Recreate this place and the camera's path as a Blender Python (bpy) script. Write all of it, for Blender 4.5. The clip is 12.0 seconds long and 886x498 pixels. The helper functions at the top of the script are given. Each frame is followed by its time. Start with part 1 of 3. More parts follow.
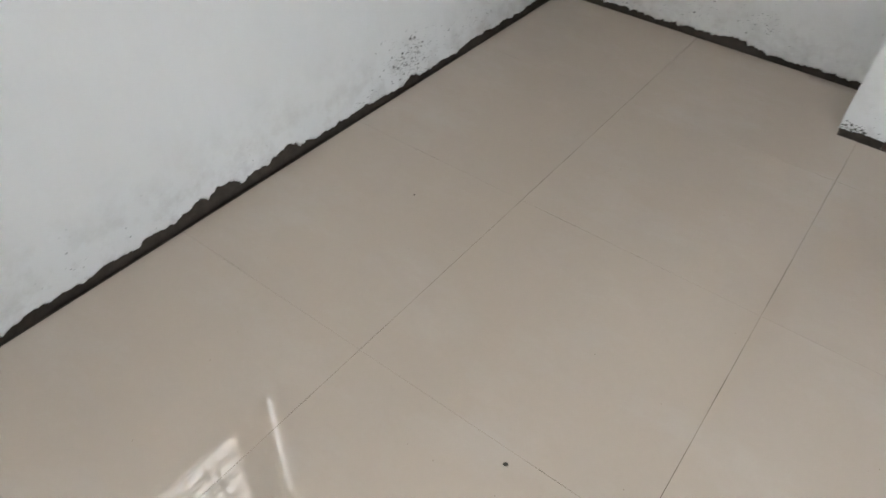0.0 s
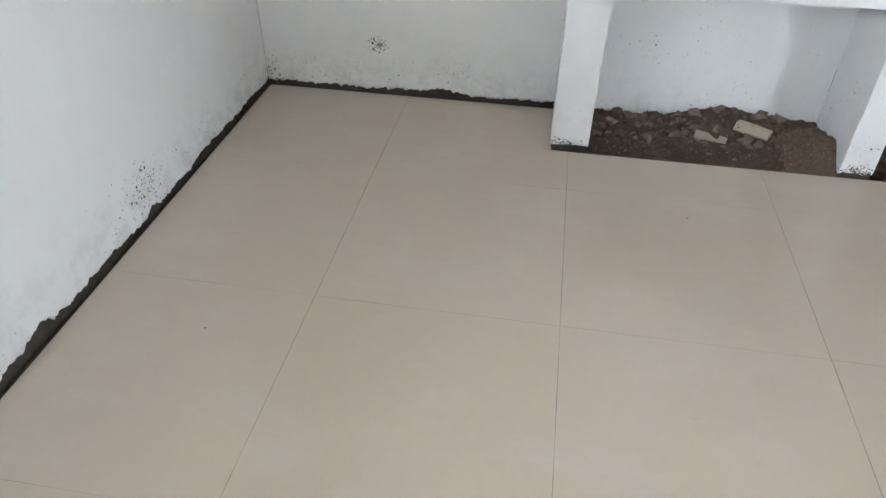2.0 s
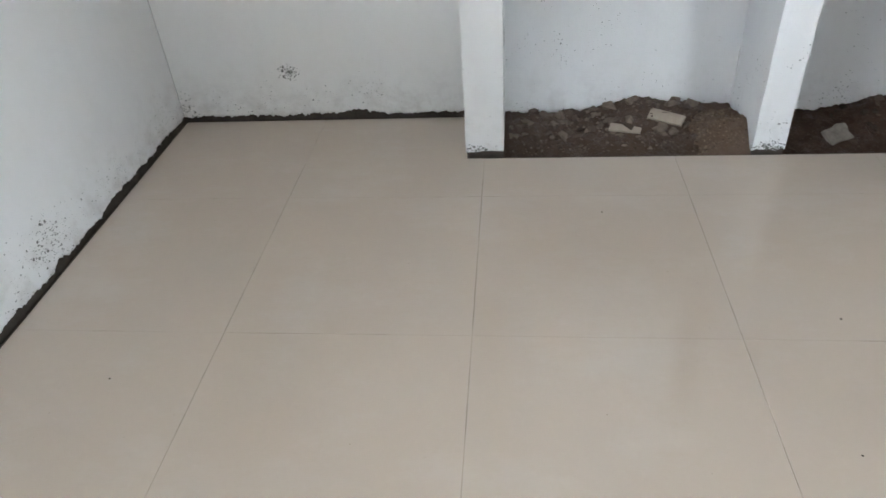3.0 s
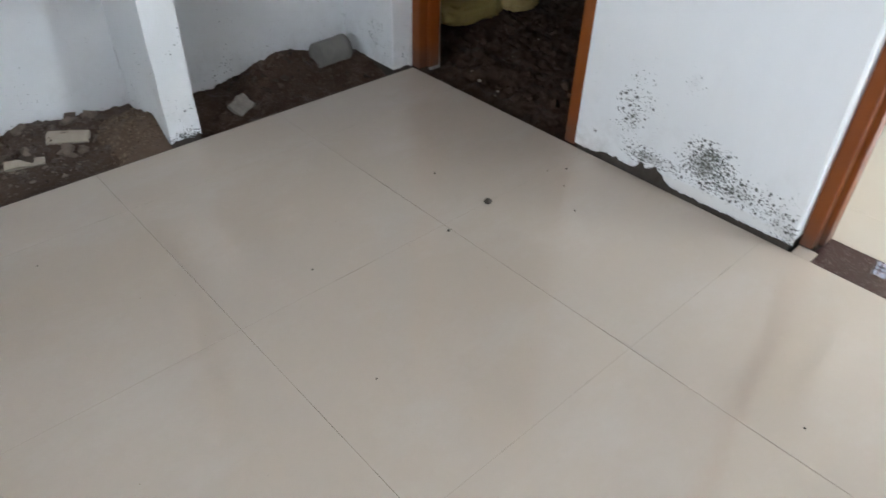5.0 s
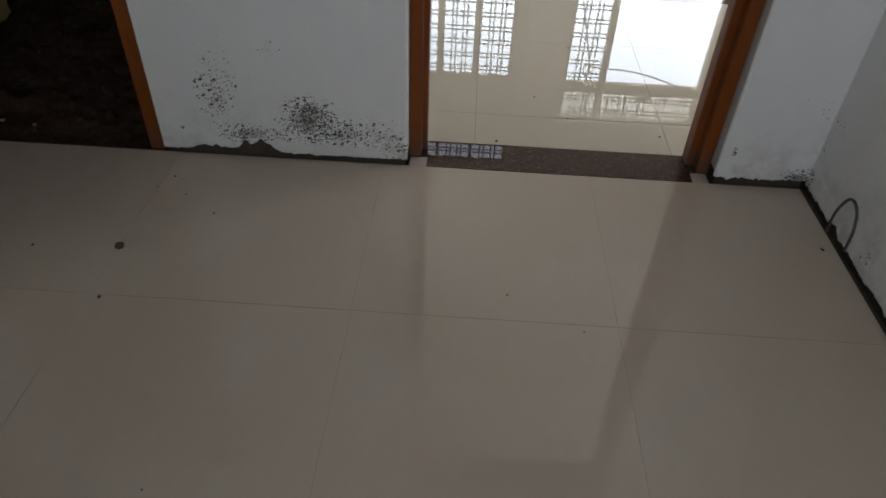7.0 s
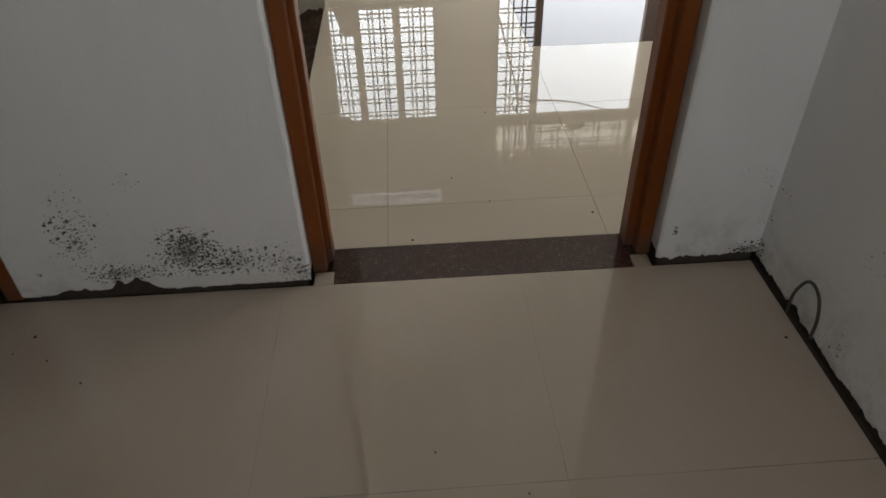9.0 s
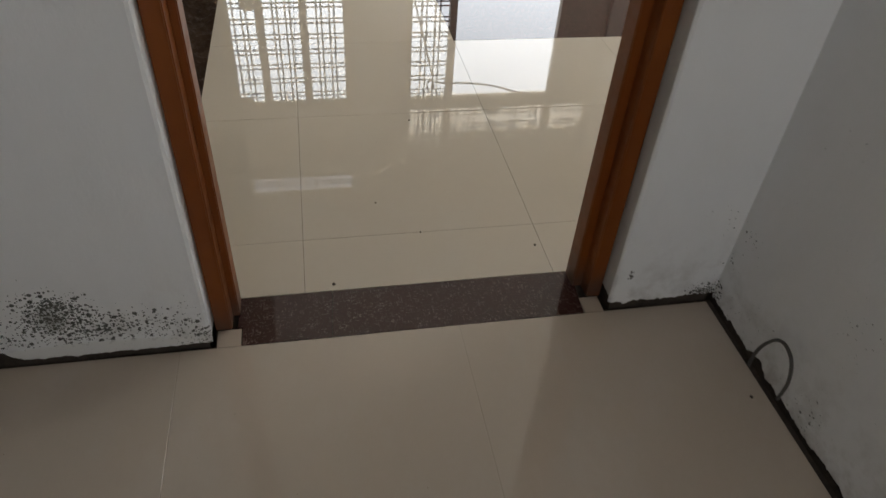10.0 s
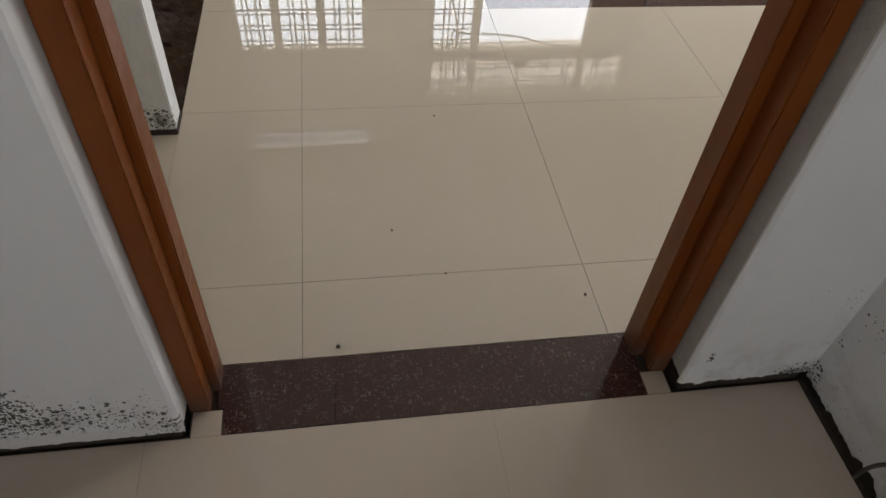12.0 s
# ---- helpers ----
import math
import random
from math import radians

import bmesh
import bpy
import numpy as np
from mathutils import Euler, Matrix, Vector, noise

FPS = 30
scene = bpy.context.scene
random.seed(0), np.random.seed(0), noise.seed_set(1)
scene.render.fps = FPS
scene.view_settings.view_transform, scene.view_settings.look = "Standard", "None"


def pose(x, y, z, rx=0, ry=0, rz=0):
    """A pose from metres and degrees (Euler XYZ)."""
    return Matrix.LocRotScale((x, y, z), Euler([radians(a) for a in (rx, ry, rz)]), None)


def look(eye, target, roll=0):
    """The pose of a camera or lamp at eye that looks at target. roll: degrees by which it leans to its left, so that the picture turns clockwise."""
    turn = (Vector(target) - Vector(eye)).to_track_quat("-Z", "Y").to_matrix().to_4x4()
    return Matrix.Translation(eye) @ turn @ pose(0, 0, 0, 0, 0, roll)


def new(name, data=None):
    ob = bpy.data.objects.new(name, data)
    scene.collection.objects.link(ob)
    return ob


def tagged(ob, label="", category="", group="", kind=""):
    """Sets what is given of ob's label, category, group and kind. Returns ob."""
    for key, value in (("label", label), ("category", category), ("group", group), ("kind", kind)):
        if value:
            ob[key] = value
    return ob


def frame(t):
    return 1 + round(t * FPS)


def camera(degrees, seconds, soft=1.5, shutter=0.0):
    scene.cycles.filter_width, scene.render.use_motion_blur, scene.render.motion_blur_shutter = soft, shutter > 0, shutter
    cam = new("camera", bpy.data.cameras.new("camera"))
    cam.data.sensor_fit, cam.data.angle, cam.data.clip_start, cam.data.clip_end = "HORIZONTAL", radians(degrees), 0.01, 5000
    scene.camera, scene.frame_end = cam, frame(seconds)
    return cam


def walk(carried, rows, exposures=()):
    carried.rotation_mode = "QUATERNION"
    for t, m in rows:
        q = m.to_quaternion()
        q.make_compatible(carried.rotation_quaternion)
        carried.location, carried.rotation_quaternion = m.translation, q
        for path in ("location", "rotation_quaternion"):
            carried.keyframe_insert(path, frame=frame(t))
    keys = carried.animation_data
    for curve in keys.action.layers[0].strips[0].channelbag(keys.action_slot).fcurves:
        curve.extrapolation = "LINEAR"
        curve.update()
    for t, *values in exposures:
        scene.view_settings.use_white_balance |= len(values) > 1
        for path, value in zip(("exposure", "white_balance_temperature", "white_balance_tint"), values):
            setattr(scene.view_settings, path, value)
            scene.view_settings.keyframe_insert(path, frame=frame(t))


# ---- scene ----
cam = camera(65.7, 12.0, shutter=0.2)
PATH = [
    (0, (-2.417, -0.627, 1.453), (-3.245, 0.555, 0.068), 3.0),
    (0.5, (-2.62, -0.683, 1.452), (-3.066, 0.766, 0.148), 6.1),
    (1, (-2.609, -0.681, 1.495), (-2.803, 0.855, 0.229), 5.6),
    (1.5, (-2.614, -0.68, 1.503), (-2.793, 0.864, 0.244), 4.0),
    (2, (-2.549, -0.637, 1.526), (-2.792, 0.919, 0.294), 1.0),
    (2.5, (-2.439, -0.577, 1.524), (-2.676, 0.988, 0.301), -1.5),
    (2.7, (-2.384, -0.583, 1.518), (-2.632, 1.004, 0.327), -3.1),
    (4.3, (-1.986, -0.497, 1.459), (-1.517, 0.968, 0.18), -1.4),
    (4.5, (-1.998, -0.48, 1.459), (-1.314, 0.923, 0.209), 1.8),
    (5, (-2.159, -0.471, 1.442), (-1.079, 0.673, 0.207), 1.7),
    (5.5, (-2.224, -0.324, 1.427), (-1.001, 0.585, 0.133), 4.2),
    (6, (-2.233, -0.112, 1.426), (-0.941, 0.7, 0.132), 1.7),
    (6.5, (-2.233, -0.118, 1.46), (-0.789, 0.272, 0.132), 2.6),
    (6.7, (-2.239, -0.127, 1.474), (-0.738, 0.04, 0.162), 5.0),
    (8.3, (-2.185, -0.169, 1.495), (-0.643, -0.282, 0.226), -0.6),
    (8.5, (-2.045, -0.173, 1.517), (-0.477, -0.231, 0.276), -0.7),
    (9, (-1.765, -0.284, 1.535), (-0.203, -0.361, 0.288), -1.5),
    (9.5, (-1.58, -0.351, 1.518), (-0.07, -0.66, 0.243), -0.7),
    (10, (-1.351, -0.255, 1.525), (0.115, -0.591, 0.207), 4.2),
    (10.5, (-1.098, -0.286, 1.495), (0.369, -0.551, 0.162), 3.7),
    (11, (-0.911, -0.335, 1.488), (0.556, -0.558, 0.148), 2.5),
    (11.5, (-0.85, -0.321, 1.482), (0.584, -0.545, 0.106), 2.9),
    (12, (-0.809, -0.306, 1.467), (0.529, -0.586, 0.006), 5.2),
]
EXPOSURES = [
    (0.0, 3.34, 6350, 10), (0.5, 3.38, 6290, 10), (1.5, 3.58, 6180, 9), (2.7, 3.54, 6150, 9), (4.5, 3.44, 5950, 9), (5.3, 3.14, 6000, 9),
    (6.0, 2.60, 6020, 9), (6.7, 1.54, 6250, 10), (8.3, 1.38, 6950, 12), (9.0, 1.22, 7000, 12), (10.5, 1.42, 6920, 12), (11.5, 1.38, 6850, 12), (12.0, 1.50, 6900, 14)]
walk(cam, [(t, look(eye, target, roll)) for t, eye, target, roll in PATH], EXPOSURES)

# ---- world, sun, daylight ----
def make_world():
    w = bpy.data.worlds.new("world")
    scene.world = w
    w.use_nodes = True
    nt = w.node_tree
    sky = nt.nodes.new("ShaderNodeTexSky")
    sky.sky_type = "NISHITA"
    sky.sun_disc = False
    sky.sun_elevation, sky.sun_rotation = radians(52), radians(150)
    sky.air_density, sky.dust_density = 1.0, 2.0
    bg = nt.nodes["Background"]
    bg.inputs["Strength"].default_value = 0.15
    haze = nt.nodes.new("ShaderNodeHueSaturation")
    haze.inputs["Saturation"].default_value = 0.4
    nt.links.new(sky.outputs[0], haze.inputs["Color"])
    nt.links.new(haze.outputs[0], bg.inputs[0])


make_world()
SUN = bpy.data.lights.new("sun", "SUN")
SUN.energy, SUN.angle, SUN.color = 5.0, radians(2), (1.0, 0.96, 0.9)
sun = new("sun", SUN)
sun.matrix_world = look((6, -9, 14), (0, 0, 0))


def area_lamp(name, centre, target, width, height, radiance, colour):
    """Area lamp outside an opening, for sky light or hall fill."""
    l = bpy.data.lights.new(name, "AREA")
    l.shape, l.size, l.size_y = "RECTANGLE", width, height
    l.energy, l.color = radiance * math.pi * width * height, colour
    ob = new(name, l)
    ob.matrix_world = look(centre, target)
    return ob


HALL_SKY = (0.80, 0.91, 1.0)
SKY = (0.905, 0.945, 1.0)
area_lamp("window_daylight_west", (-4.80, 0.10, 1.42), (0, 0.10, 1.42), 3.0, 1.56, 3.45, SKY)
area_lamp("porch_daylight", (6.30, -1.60, 1.37), (0, -1.60, 1.37), 6.0, 2.74, 1.32, HALL_SKY)
# Fill lamps beyond added, unseen openings, brightening the hall and the south wall.
area_lamp("hall_fill_north", (3.55, 1.24, 1.55), (3.55, 0, 1.55), 1.1, 1.4, 2.6, SKY)
area_lamp("hall_fill_south", (2.60, -4.72, 1.55), (2.60, 0, 1.55), 2.2, 1.5, 2.6, HALL_SKY)


# ---- materials ----
class Nodes:
    """Short hand for building a node material."""

    def __init__(self, name):
        self.m = bpy.data.materials.new(name)
        self.m.use_nodes = True
        self.t = self.m.node_tree
        self.b = self.t.nodes["Principled BSDF"]
        self.pos = self.t.nodes.new("ShaderNodeNewGeometry").outputs["Position"]

    def put(self, sock, v):
        if isinstance(v, bpy.types.NodeSocket):
            self.t.links.new(v, sock)
        elif isinstance(v, tuple) and len(v) == 3 and sock.type == "RGBA":
            sock.default_value = (*v, 1)
        else:
            sock.default_value = v

    def noise(self, scale, detail=4, rough=0.55, at=None, out="Fac"):
        n = self.t.nodes.new("ShaderNodeTexNoise")
        self.put(n.inputs["Vector"], at or self.pos)
        n.inputs["Scale"].default_value, n.inputs["Detail"].default_value, n.inputs["Roughness"].default_value = scale, detail, rough
        return n.outputs[out]

    def cells(self, scale, at=None, feature="F1", out="Distance"):
        n = self.t.nodes.new("ShaderNodeTexVoronoi")
        n.feature = feature
        self.put(n.inputs["Vector"], at or self.pos)
        n.inputs["Scale"].default_value = scale
        return n.outputs[out]

    def step(self, v, a, b, lo=0.0, hi=1.0):
        n = self.t.nodes.new("ShaderNodeMapRange")
        for k, x in zip(("Value", "From Min", "From Max", "To Min", "To Max"), (v, a, b, lo, hi)):
            self.put(n.inputs[k], x)
        return n.outputs[0]

    def math(self, op, a, b=0.0):
        n = self.t.nodes.new("ShaderNodeMath")
        n.operation = op
        self.put(n.inputs[0], a), self.put(n.inputs[1], b)
        return n.outputs[0]

    def mix(self, f, a, b):
        n = self.t.nodes.new("ShaderNodeMix")
        n.data_type = "RGBA"
        self.put(n.inputs[0], f), self.put(n.inputs[6], a), self.put(n.inputs[7], b)
        return n.outputs[2]

    def xyz(self):
        n = self.t.nodes.new("ShaderNodeSeparateXYZ")
        self.put(n.inputs[0], self.pos)
        return n.outputs

    def stretch(self, sx, sy, sz):
        n = self.t.nodes.new("ShaderNodeVectorMath")
        n.operation = "MULTIPLY"
        self.put(n.inputs[0], self.pos)
        n.inputs[1].default_value = (sx, sy, sz)
        return n.outputs[0]

    def near(self, c, r):
        """1 at the place c, falling to 0 at the distances r along the axes."""
        d = self.t.nodes.new("ShaderNodeVectorMath")
        d.operation = "SUBTRACT"
        self.put(d.inputs[0], self.pos)
        d.inputs[1].default_value = c
        s = self.t.nodes.new("ShaderNodeVectorMath")
        s.operation = "DIVIDE"
        self.put(s.inputs[0], d.outputs[0])
        s.inputs[1].default_value = r
        l = self.t.nodes.new("ShaderNodeVectorMath")
        l.operation = "LENGTH"
        self.put(l.inputs[0], s.outputs[0])
        return self.step(l.outputs["Value"], 0.0, 1.0, 1.0, 0.0)

    def random(self):
        return self.t.nodes.new("ShaderNodeObjectInfo").outputs["Random"]

    def island(self):
        return self.t.nodes.new("ShaderNodeNewGeometry").outputs["Random Per Island"]

    def done(self, colour, rough, bump=None, strength=0.2, distance=0.004, metal=0.0, spec=0.5):
        self.put(self.b.inputs["Base Color"], colour)
        self.put(self.b.inputs["Roughness"], rough)
        self.b.inputs["Metallic"].default_value = metal
        self.b.inputs["Specular IOR Level"].default_value = spec
        if bump is not None:
            n = self.t.nodes.new("ShaderNodeBump")
            n.inputs["Strength"].default_value, n.inputs["Distance"].default_value = strength, distance
            self.put(n.inputs["Height"], bump)
            self.t.links.new(n.outputs[0], self.b.inputs["Normal"])
        return self.m


def tile_material(name, a, b, dust, gloss, spec):
    k = Nodes(name)
    c = k.mix(k.noise(3.0, 3), a, b)
    c = k.mix(k.step(k.noise(38.0, 5, 0.7), 0.35, 0.75, 0.0, 0.18), c, (b[0] * 0.93, b[1] * 0.92, b[2] * 0.9))
    c = k.mix(k.step(k.random(), 0, 1, 0.0, 0.10), c, (a[0] * 0.9, a[1] * 0.9, a[2] * 0.88))
    smear = k.step(k.noise(2.2, 6, 0.65, k.stretch(1, 1.7, 1)), 0.50, 0.72)
    c = k.mix(k.math("MULTIPLY", smear, dust), c, (0.66, 0.63, 0.58))
    specks = k.math("MULTIPLY", k.step(k.cells(26.0), 0.03, 0.05, 1.0, 0.0), k.step(k.noise(5.0, 2), 0.56, 0.6))
    c = k.mix(k.math("MULTIPLY", specks, 0.55), c, (0.16, 0.13, 0.10))
    r = k.math("ADD", k.step(k.noise(7.0, 5), 0.3, 0.8, gloss, gloss * 2), k.math("MULTIPLY", smear, gloss))
    return k.done(c, r, k.noise(1.6, 2), 0.008, 0.01, spec=spec)


ROOM_TILE = tile_material("room_tile", (0.56, 0.475, 0.385), (0.54, 0.46, 0.375), 0.22, 0.007, 0.65)
HALL_TILE = tile_material("hall_tile", (0.585, 0.515, 0.42), (0.565, 0.495, 0.405), 0.10, 0.003, 0.6)


def granite_material():
    k = Nodes("brown_granite")
    c = k.mix(k.noise(60, 5, 0.7), (0.036, 0.0145, 0.0125), (0.066, 0.031, 0.027))
    # short pale scratches lying every way, in loose swarms
    swarm = k.step(k.noise(26, 4, 0.6), 0.36, 0.60, 0.0, 1.0)
    for sx, sy, cut in ((1.0, 0.30, 0.61), (0.30, 1.0, 0.62), (0.55, 0.45, 0.65)):
        streak = k.step(k.noise(210, 2, 0.5, k.stretch(sx, sy, 1)), cut, cut + 0.035)
        c = k.mix(k.math("MULTIPLY", k.math("MULTIPLY", streak, swarm), 0.5), c, (0.27, 0.20, 0.175))
    spots = k.step(k.cells(110), 0.12, 0.2, 1, 0)
    c = k.mix(k.math("MULTIPLY", spots, 0.5), c, (0.015, 0.010, 0.010))
    return k.done(c, k.step(k.noise(20), 0.3, 0.7, 0.006, 0.02), spec=0.45)


GRANITE = granite_material()


def plaster_material(name, white, moulds=(), scatter=0.35, damp=0.5, salt=None):
    """White-washed plaster with specks of mould; moulds: (centre, radii) of the thick growths."""
    k = Nodes(name)
    z = k.xyz()["Z"]
    brush = k.noise(9.0, 6, 0.65, k.stretch(1, 1, 0.35))
    c = k.mix(brush, white, tuple(v * 0.93 for v in white))
    c = k.mix(k.step(k.noise(1.7, 5, 0.6), 0.45, 0.75, 0, 0.35), c, tuple(v * 0.88 for v in (white[0], white[1] * 0.99, white[2] * 0.96)))
    low = k.step(z, 0.0, 0.42, 1.0, 0.0)
    dirt = k.math("MULTIPLY", k.step(k.noise(11, 6, 0.7), 0.46, 0.68), k.math("POWER", low, 2.0))
    c = k.mix(k.math("MULTIPLY", dirt, damp), c, (0.33, 0.30, 0.26))
    # dots of mould: where growth is thick they are larger and closer
    density = k.step(z, 0.0, 1.0, 0.10 + 0.16 * scatter, 0.10 + 0.06 * scatter)
    density = k.math("ADD", density, k.step(k.noise(4.5, 3), 0.45, 0.75, -0.10, 0.10))
    for centre, radii, much in moulds:
        density = k.math("ADD", density, k.math("MULTIPLY", k.near(centre, radii), 1.1 * much))
    wob = k.step(k.noise(190, 2), 0.2, 0.8, -0.08, 0.08)
    axes = k.xyz()
    flat = k.t.nodes.new("ShaderNodeCombineXYZ")
    k.put(flat.inputs[0], k.math("ADD", axes["X"], axes["Y"])), k.put(flat.inputs[1], axes["Z"])
    for scale, size, cut in ((40.0, 0.25, 0.21), (84.0, 0.34, 0.21), (165.0, 0.40, 0.25)):
        n = k.t.nodes.new("ShaderNodeTexVoronoi")
        n.voronoi_dimensions = "2D"
        k.put(n.inputs["Vector"], flat.outputs[0])
        n.inputs["Scale"].default_value = scale
        chance = k.t.nodes.new("ShaderNodeSeparateColor")
        k.put(chance.inputs[0], n.outputs["Color"])
        room = k.math("MULTIPLY", k.math("SUBTRACT", k.math("SUBTRACT", density, cut), chance.outputs[0]), size * 5.0)
        room = k.math("MINIMUM", room, size)
        d = k.math("SUBTRACT", room, k.math("ADD", n.outputs["Distance"], wob))
        c = k.mix(k.step(d, -0.03, 0.05, 0.0, 0.9), c, (0.060, 0.062, 0.052))
    for centre, radii, much in moulds:
        bloom = k.step(k.math("ADD", k.near(centre, radii), k.math("MULTIPLY", k.noise(28, 5, 0.7), 0.9)), 1.05, 1.35)
        c = k.mix(k.math("MULTIPLY", bloom, 0.85 * much * much), c, (0.125, 0.118, 0.092))
    if salt:
        crust = k.math("ADD", k.near(*salt), k.math("MULTIPLY", k.math("SUBTRACT", k.noise(34, 5, 0.7), 0.5), 0.9))
        c = k.mix(k.step(crust, 0.28, 0.42, 0.0, 0.85), c, (0.78, 0.775, 0.75))
    h = k.math("ADD", k.math("MULTIPLY", k.noise(70, 5, 0.7), 0.5), brush)
    return k.done(c, 0.80, h, 0.4, 0.005, spec=0.25)


WHITE = (0.86, 0.868, 0.87)
EAST_PLASTER = plaster_material("mouldy_white_plaster", WHITE, [
    ((0.0, 0.455, 0.165), (0.2, 0.15, 0.14), 0.82), ((0.0, 0.435, 0.215), (0.2, 0.075, 0.045), 0.75), ((0.0, 0.09, 0.05), (0.2, 0.05, 0.09), 0.5), ((0.0, 0.31, 0.12), (0.2, 0.19, 0.10), 0.42), ((0.0, 0.13, 0.11), (0.2, 0.12, 0.15), 0.28),
    ((0.0, 0.775, 0.22), (0.2, 0.14, 0.18), 0.30), ((0.0, 0.80, 0.40), (0.2, 0.12, 0.22), 0.17), ((0.0, 0.57, 0.45), (0.2, 0.07, 0.10), 0.26),
    ((0.0, 0.67, 0.10), (0.2, 0.15, 0.06), 0.72), ((0.0, 0.94, 0.113), (0.2, 0.02, 0.02), 0.7)], 1.3, 0.42, ((0.0, 0.37, 0.048), (0.2, 0.38, 0.036)))
WEST_PLASTER = plaster_material("west_white_plaster", WHITE, [((-3.965, 1.30, 0.12), (0.2, 0.32, 0.26), 0.24), ((-3.965, 2.20, 0.10), (0.2, 0.45, 0.25), 0.17)], 1.2, 0.45)
NORTH_PLASTER = plaster_material("north_white_plaster", (0.84, 0.84, 0.825), [((-3.37, 2.49, 0.25), (0.07, 0.2, 0.06), 0.7), ((-3.93, 2.49, 0.08), (0.08, 0.2, 0.16), 0.32), ((-3.0, 2.49, 0.12), (0.5, 0.2, 0.14), 0.13)], 1.3, 0.45)
PLASTER = plaster_material("white_plaster", WHITE, [((0.0, -1.147, 0.142), (0.03, 0.013, 0.03), 1.0), ((0.0, -1.42, 0.05), (0.05, 0.10, 0.05), 0.8), ((1.13, 0.27, 0.05), (0.06, 0.08, 0.08), 0.9), ((-0.80, -1.45, 0.17), (0.05, 0.05, 0.06), 0.6)], 1.5, 0.6)
PIER_PLASTER = plaster_material("pier_white_plaster", WHITE, [((-2.45, 2.12, 0.015), (0.12, 0.05, 0.045), 0.6), ((-1.2, 2.1, 0.015), (0.12, 0.05, 0.045), 0.7)], 1.7, 0.3)
HALL_PLASTER = plaster_material("hall_cream_plaster", (0.63, 0.595, 0.525), (), 0.15, 0.3)


def mortar_material():
    k = Nodes("dark_mortar")
    c = k.mix(k.noise(30, 6, 0.7), (0.036, 0.029, 0.024), (0.125, 0.104, 0.086))
    return k.done(c, 0.95, k.noise(90, 6, 0.75), 0.7, 0.006, spec=0.1)


MORTAR = mortar_material()


def grout_material():
    k = Nodes("dirty_tile_grout")
    c = k.mix(k.step(k.noise(6, 4, 0.6), 0.42, 0.60), (0.34, 0.28, 0.22), (0.06, 0.048, 0.038))
    return k.done(c, 0.8, spec=0.2)


GROUT = grout_material()


def pale_grout_material():
    k = Nodes("pale_tile_grout")
    c = k.mix(k.step(k.noise(3.5, 5, 0.65), 0.56, 0.64), (0.40, 0.335, 0.265), (0.10, 0.08, 0.062))
    return k.done(c, 0.5, spec=0.3)


PALE_GROUT = pale_grout_material()


def dark_grout_material():
    k = Nodes("dark_tile_grout")
    c = k.mix(k.step(k.noise(4, 4, 0.6), 0.40, 0.66), (0.05, 0.040, 0.032), (0.22, 0.18, 0.14))
    return k.done(c, 0.85, spec=0.2)


DARK_GROUT = dark_grout_material()


def grey_render_material():
    k = Nodes("bare_grey_render")
    c = k.mix(k.noise(18, 6, 0.7), (0.30, 0.285, 0.27), (0.50, 0.48, 0.46))
    return k.done(c, 0.9, k.noise(120, 5, 0.7), 0.8, 0.004, spec=0.2)


RENDER_GREY = grey_render_material()


def wood_material():
    k = Nodes("varnished_orange_wood")
    grain = k.noise(26, 6, 0.6, k.stretch(1, 1, 0.06))
    c = k.mix(grain, (0.235, 0.060, 0.008), (0.155, 0.035, 0.005))
    c = k.mix(k.step(k.noise(4, 3), 0.4, 0.7, 0, 0.4), c, (0.28, 0.088, 0.015))
    stain = k.math("MULTIPLY", k.step(k.xyz()["Z"], 0.03, 0.14, 1, 0), k.step(k.noise(14, 4), 0.3, 0.6, 0.35, 1))
    c = k.mix(k.math("MULTIPLY", stain, 0.75), c, (0.10, 0.07, 0.055))
    return k.done(c, k.step(k.noise(30), 0.3, 0.7, 0.32, 0.48), grain, 0.15, 0.002, spec=0.35)


WOOD = wood_material()


def rough_white_material():
    k = Nodes("rough_white_render")
    c = k.mix(k.noise(22, 6, 0.7), (0.70, 0.69, 0.67), (0.52, 0.51, 0.49))
    return k.done(c, 0.9, k.noise(95, 6, 0.75), 0.9, 0.006, spec=0.2)


ROUGH_WHITE = rough_white_material()


def earth_material(name, a, b):
    k = Nodes(name)
    c = k.mix(k.noise(14, 7, 0.7), a, b)
    c = k.mix(k.step(k.cells(70), 0.1, 0.25, 0.55, 0), c, (0.20, 0.16, 0.12))
    return k.done(c, k.step(k.noise(9), 0.35, 0.6, 0.38, 0.95), k.noise(55, 7, 0.75), 0.9, 0.012, spec=0.25)


EARTH = earth_material("dark_wet_earth", (0.040, 0.023, 0.015), (0.105, 0.062, 0.040))
RUBBLE_EARTH = earth_material("brown_rubble_earth", (0.050, 0.033, 0.024), (0.150, 0.104, 0.075))
SAND = earth_material("coarse_brown_sand", (0.11, 0.074, 0.05), (0.20, 0.14, 0.10))


def stone_material(name, a, b):
    k = Nodes(name)
    c = k.mix(k.island(), a, b)
    c = k.mix(k.step(k.noise(40, 5), 0.4, 0.7, 0, 0.6), c, (0.10, 0.08, 0.065))
    return k.done(c, 0.9, k.noise(80, 5), 0.6, 0.005, spec=0.2)


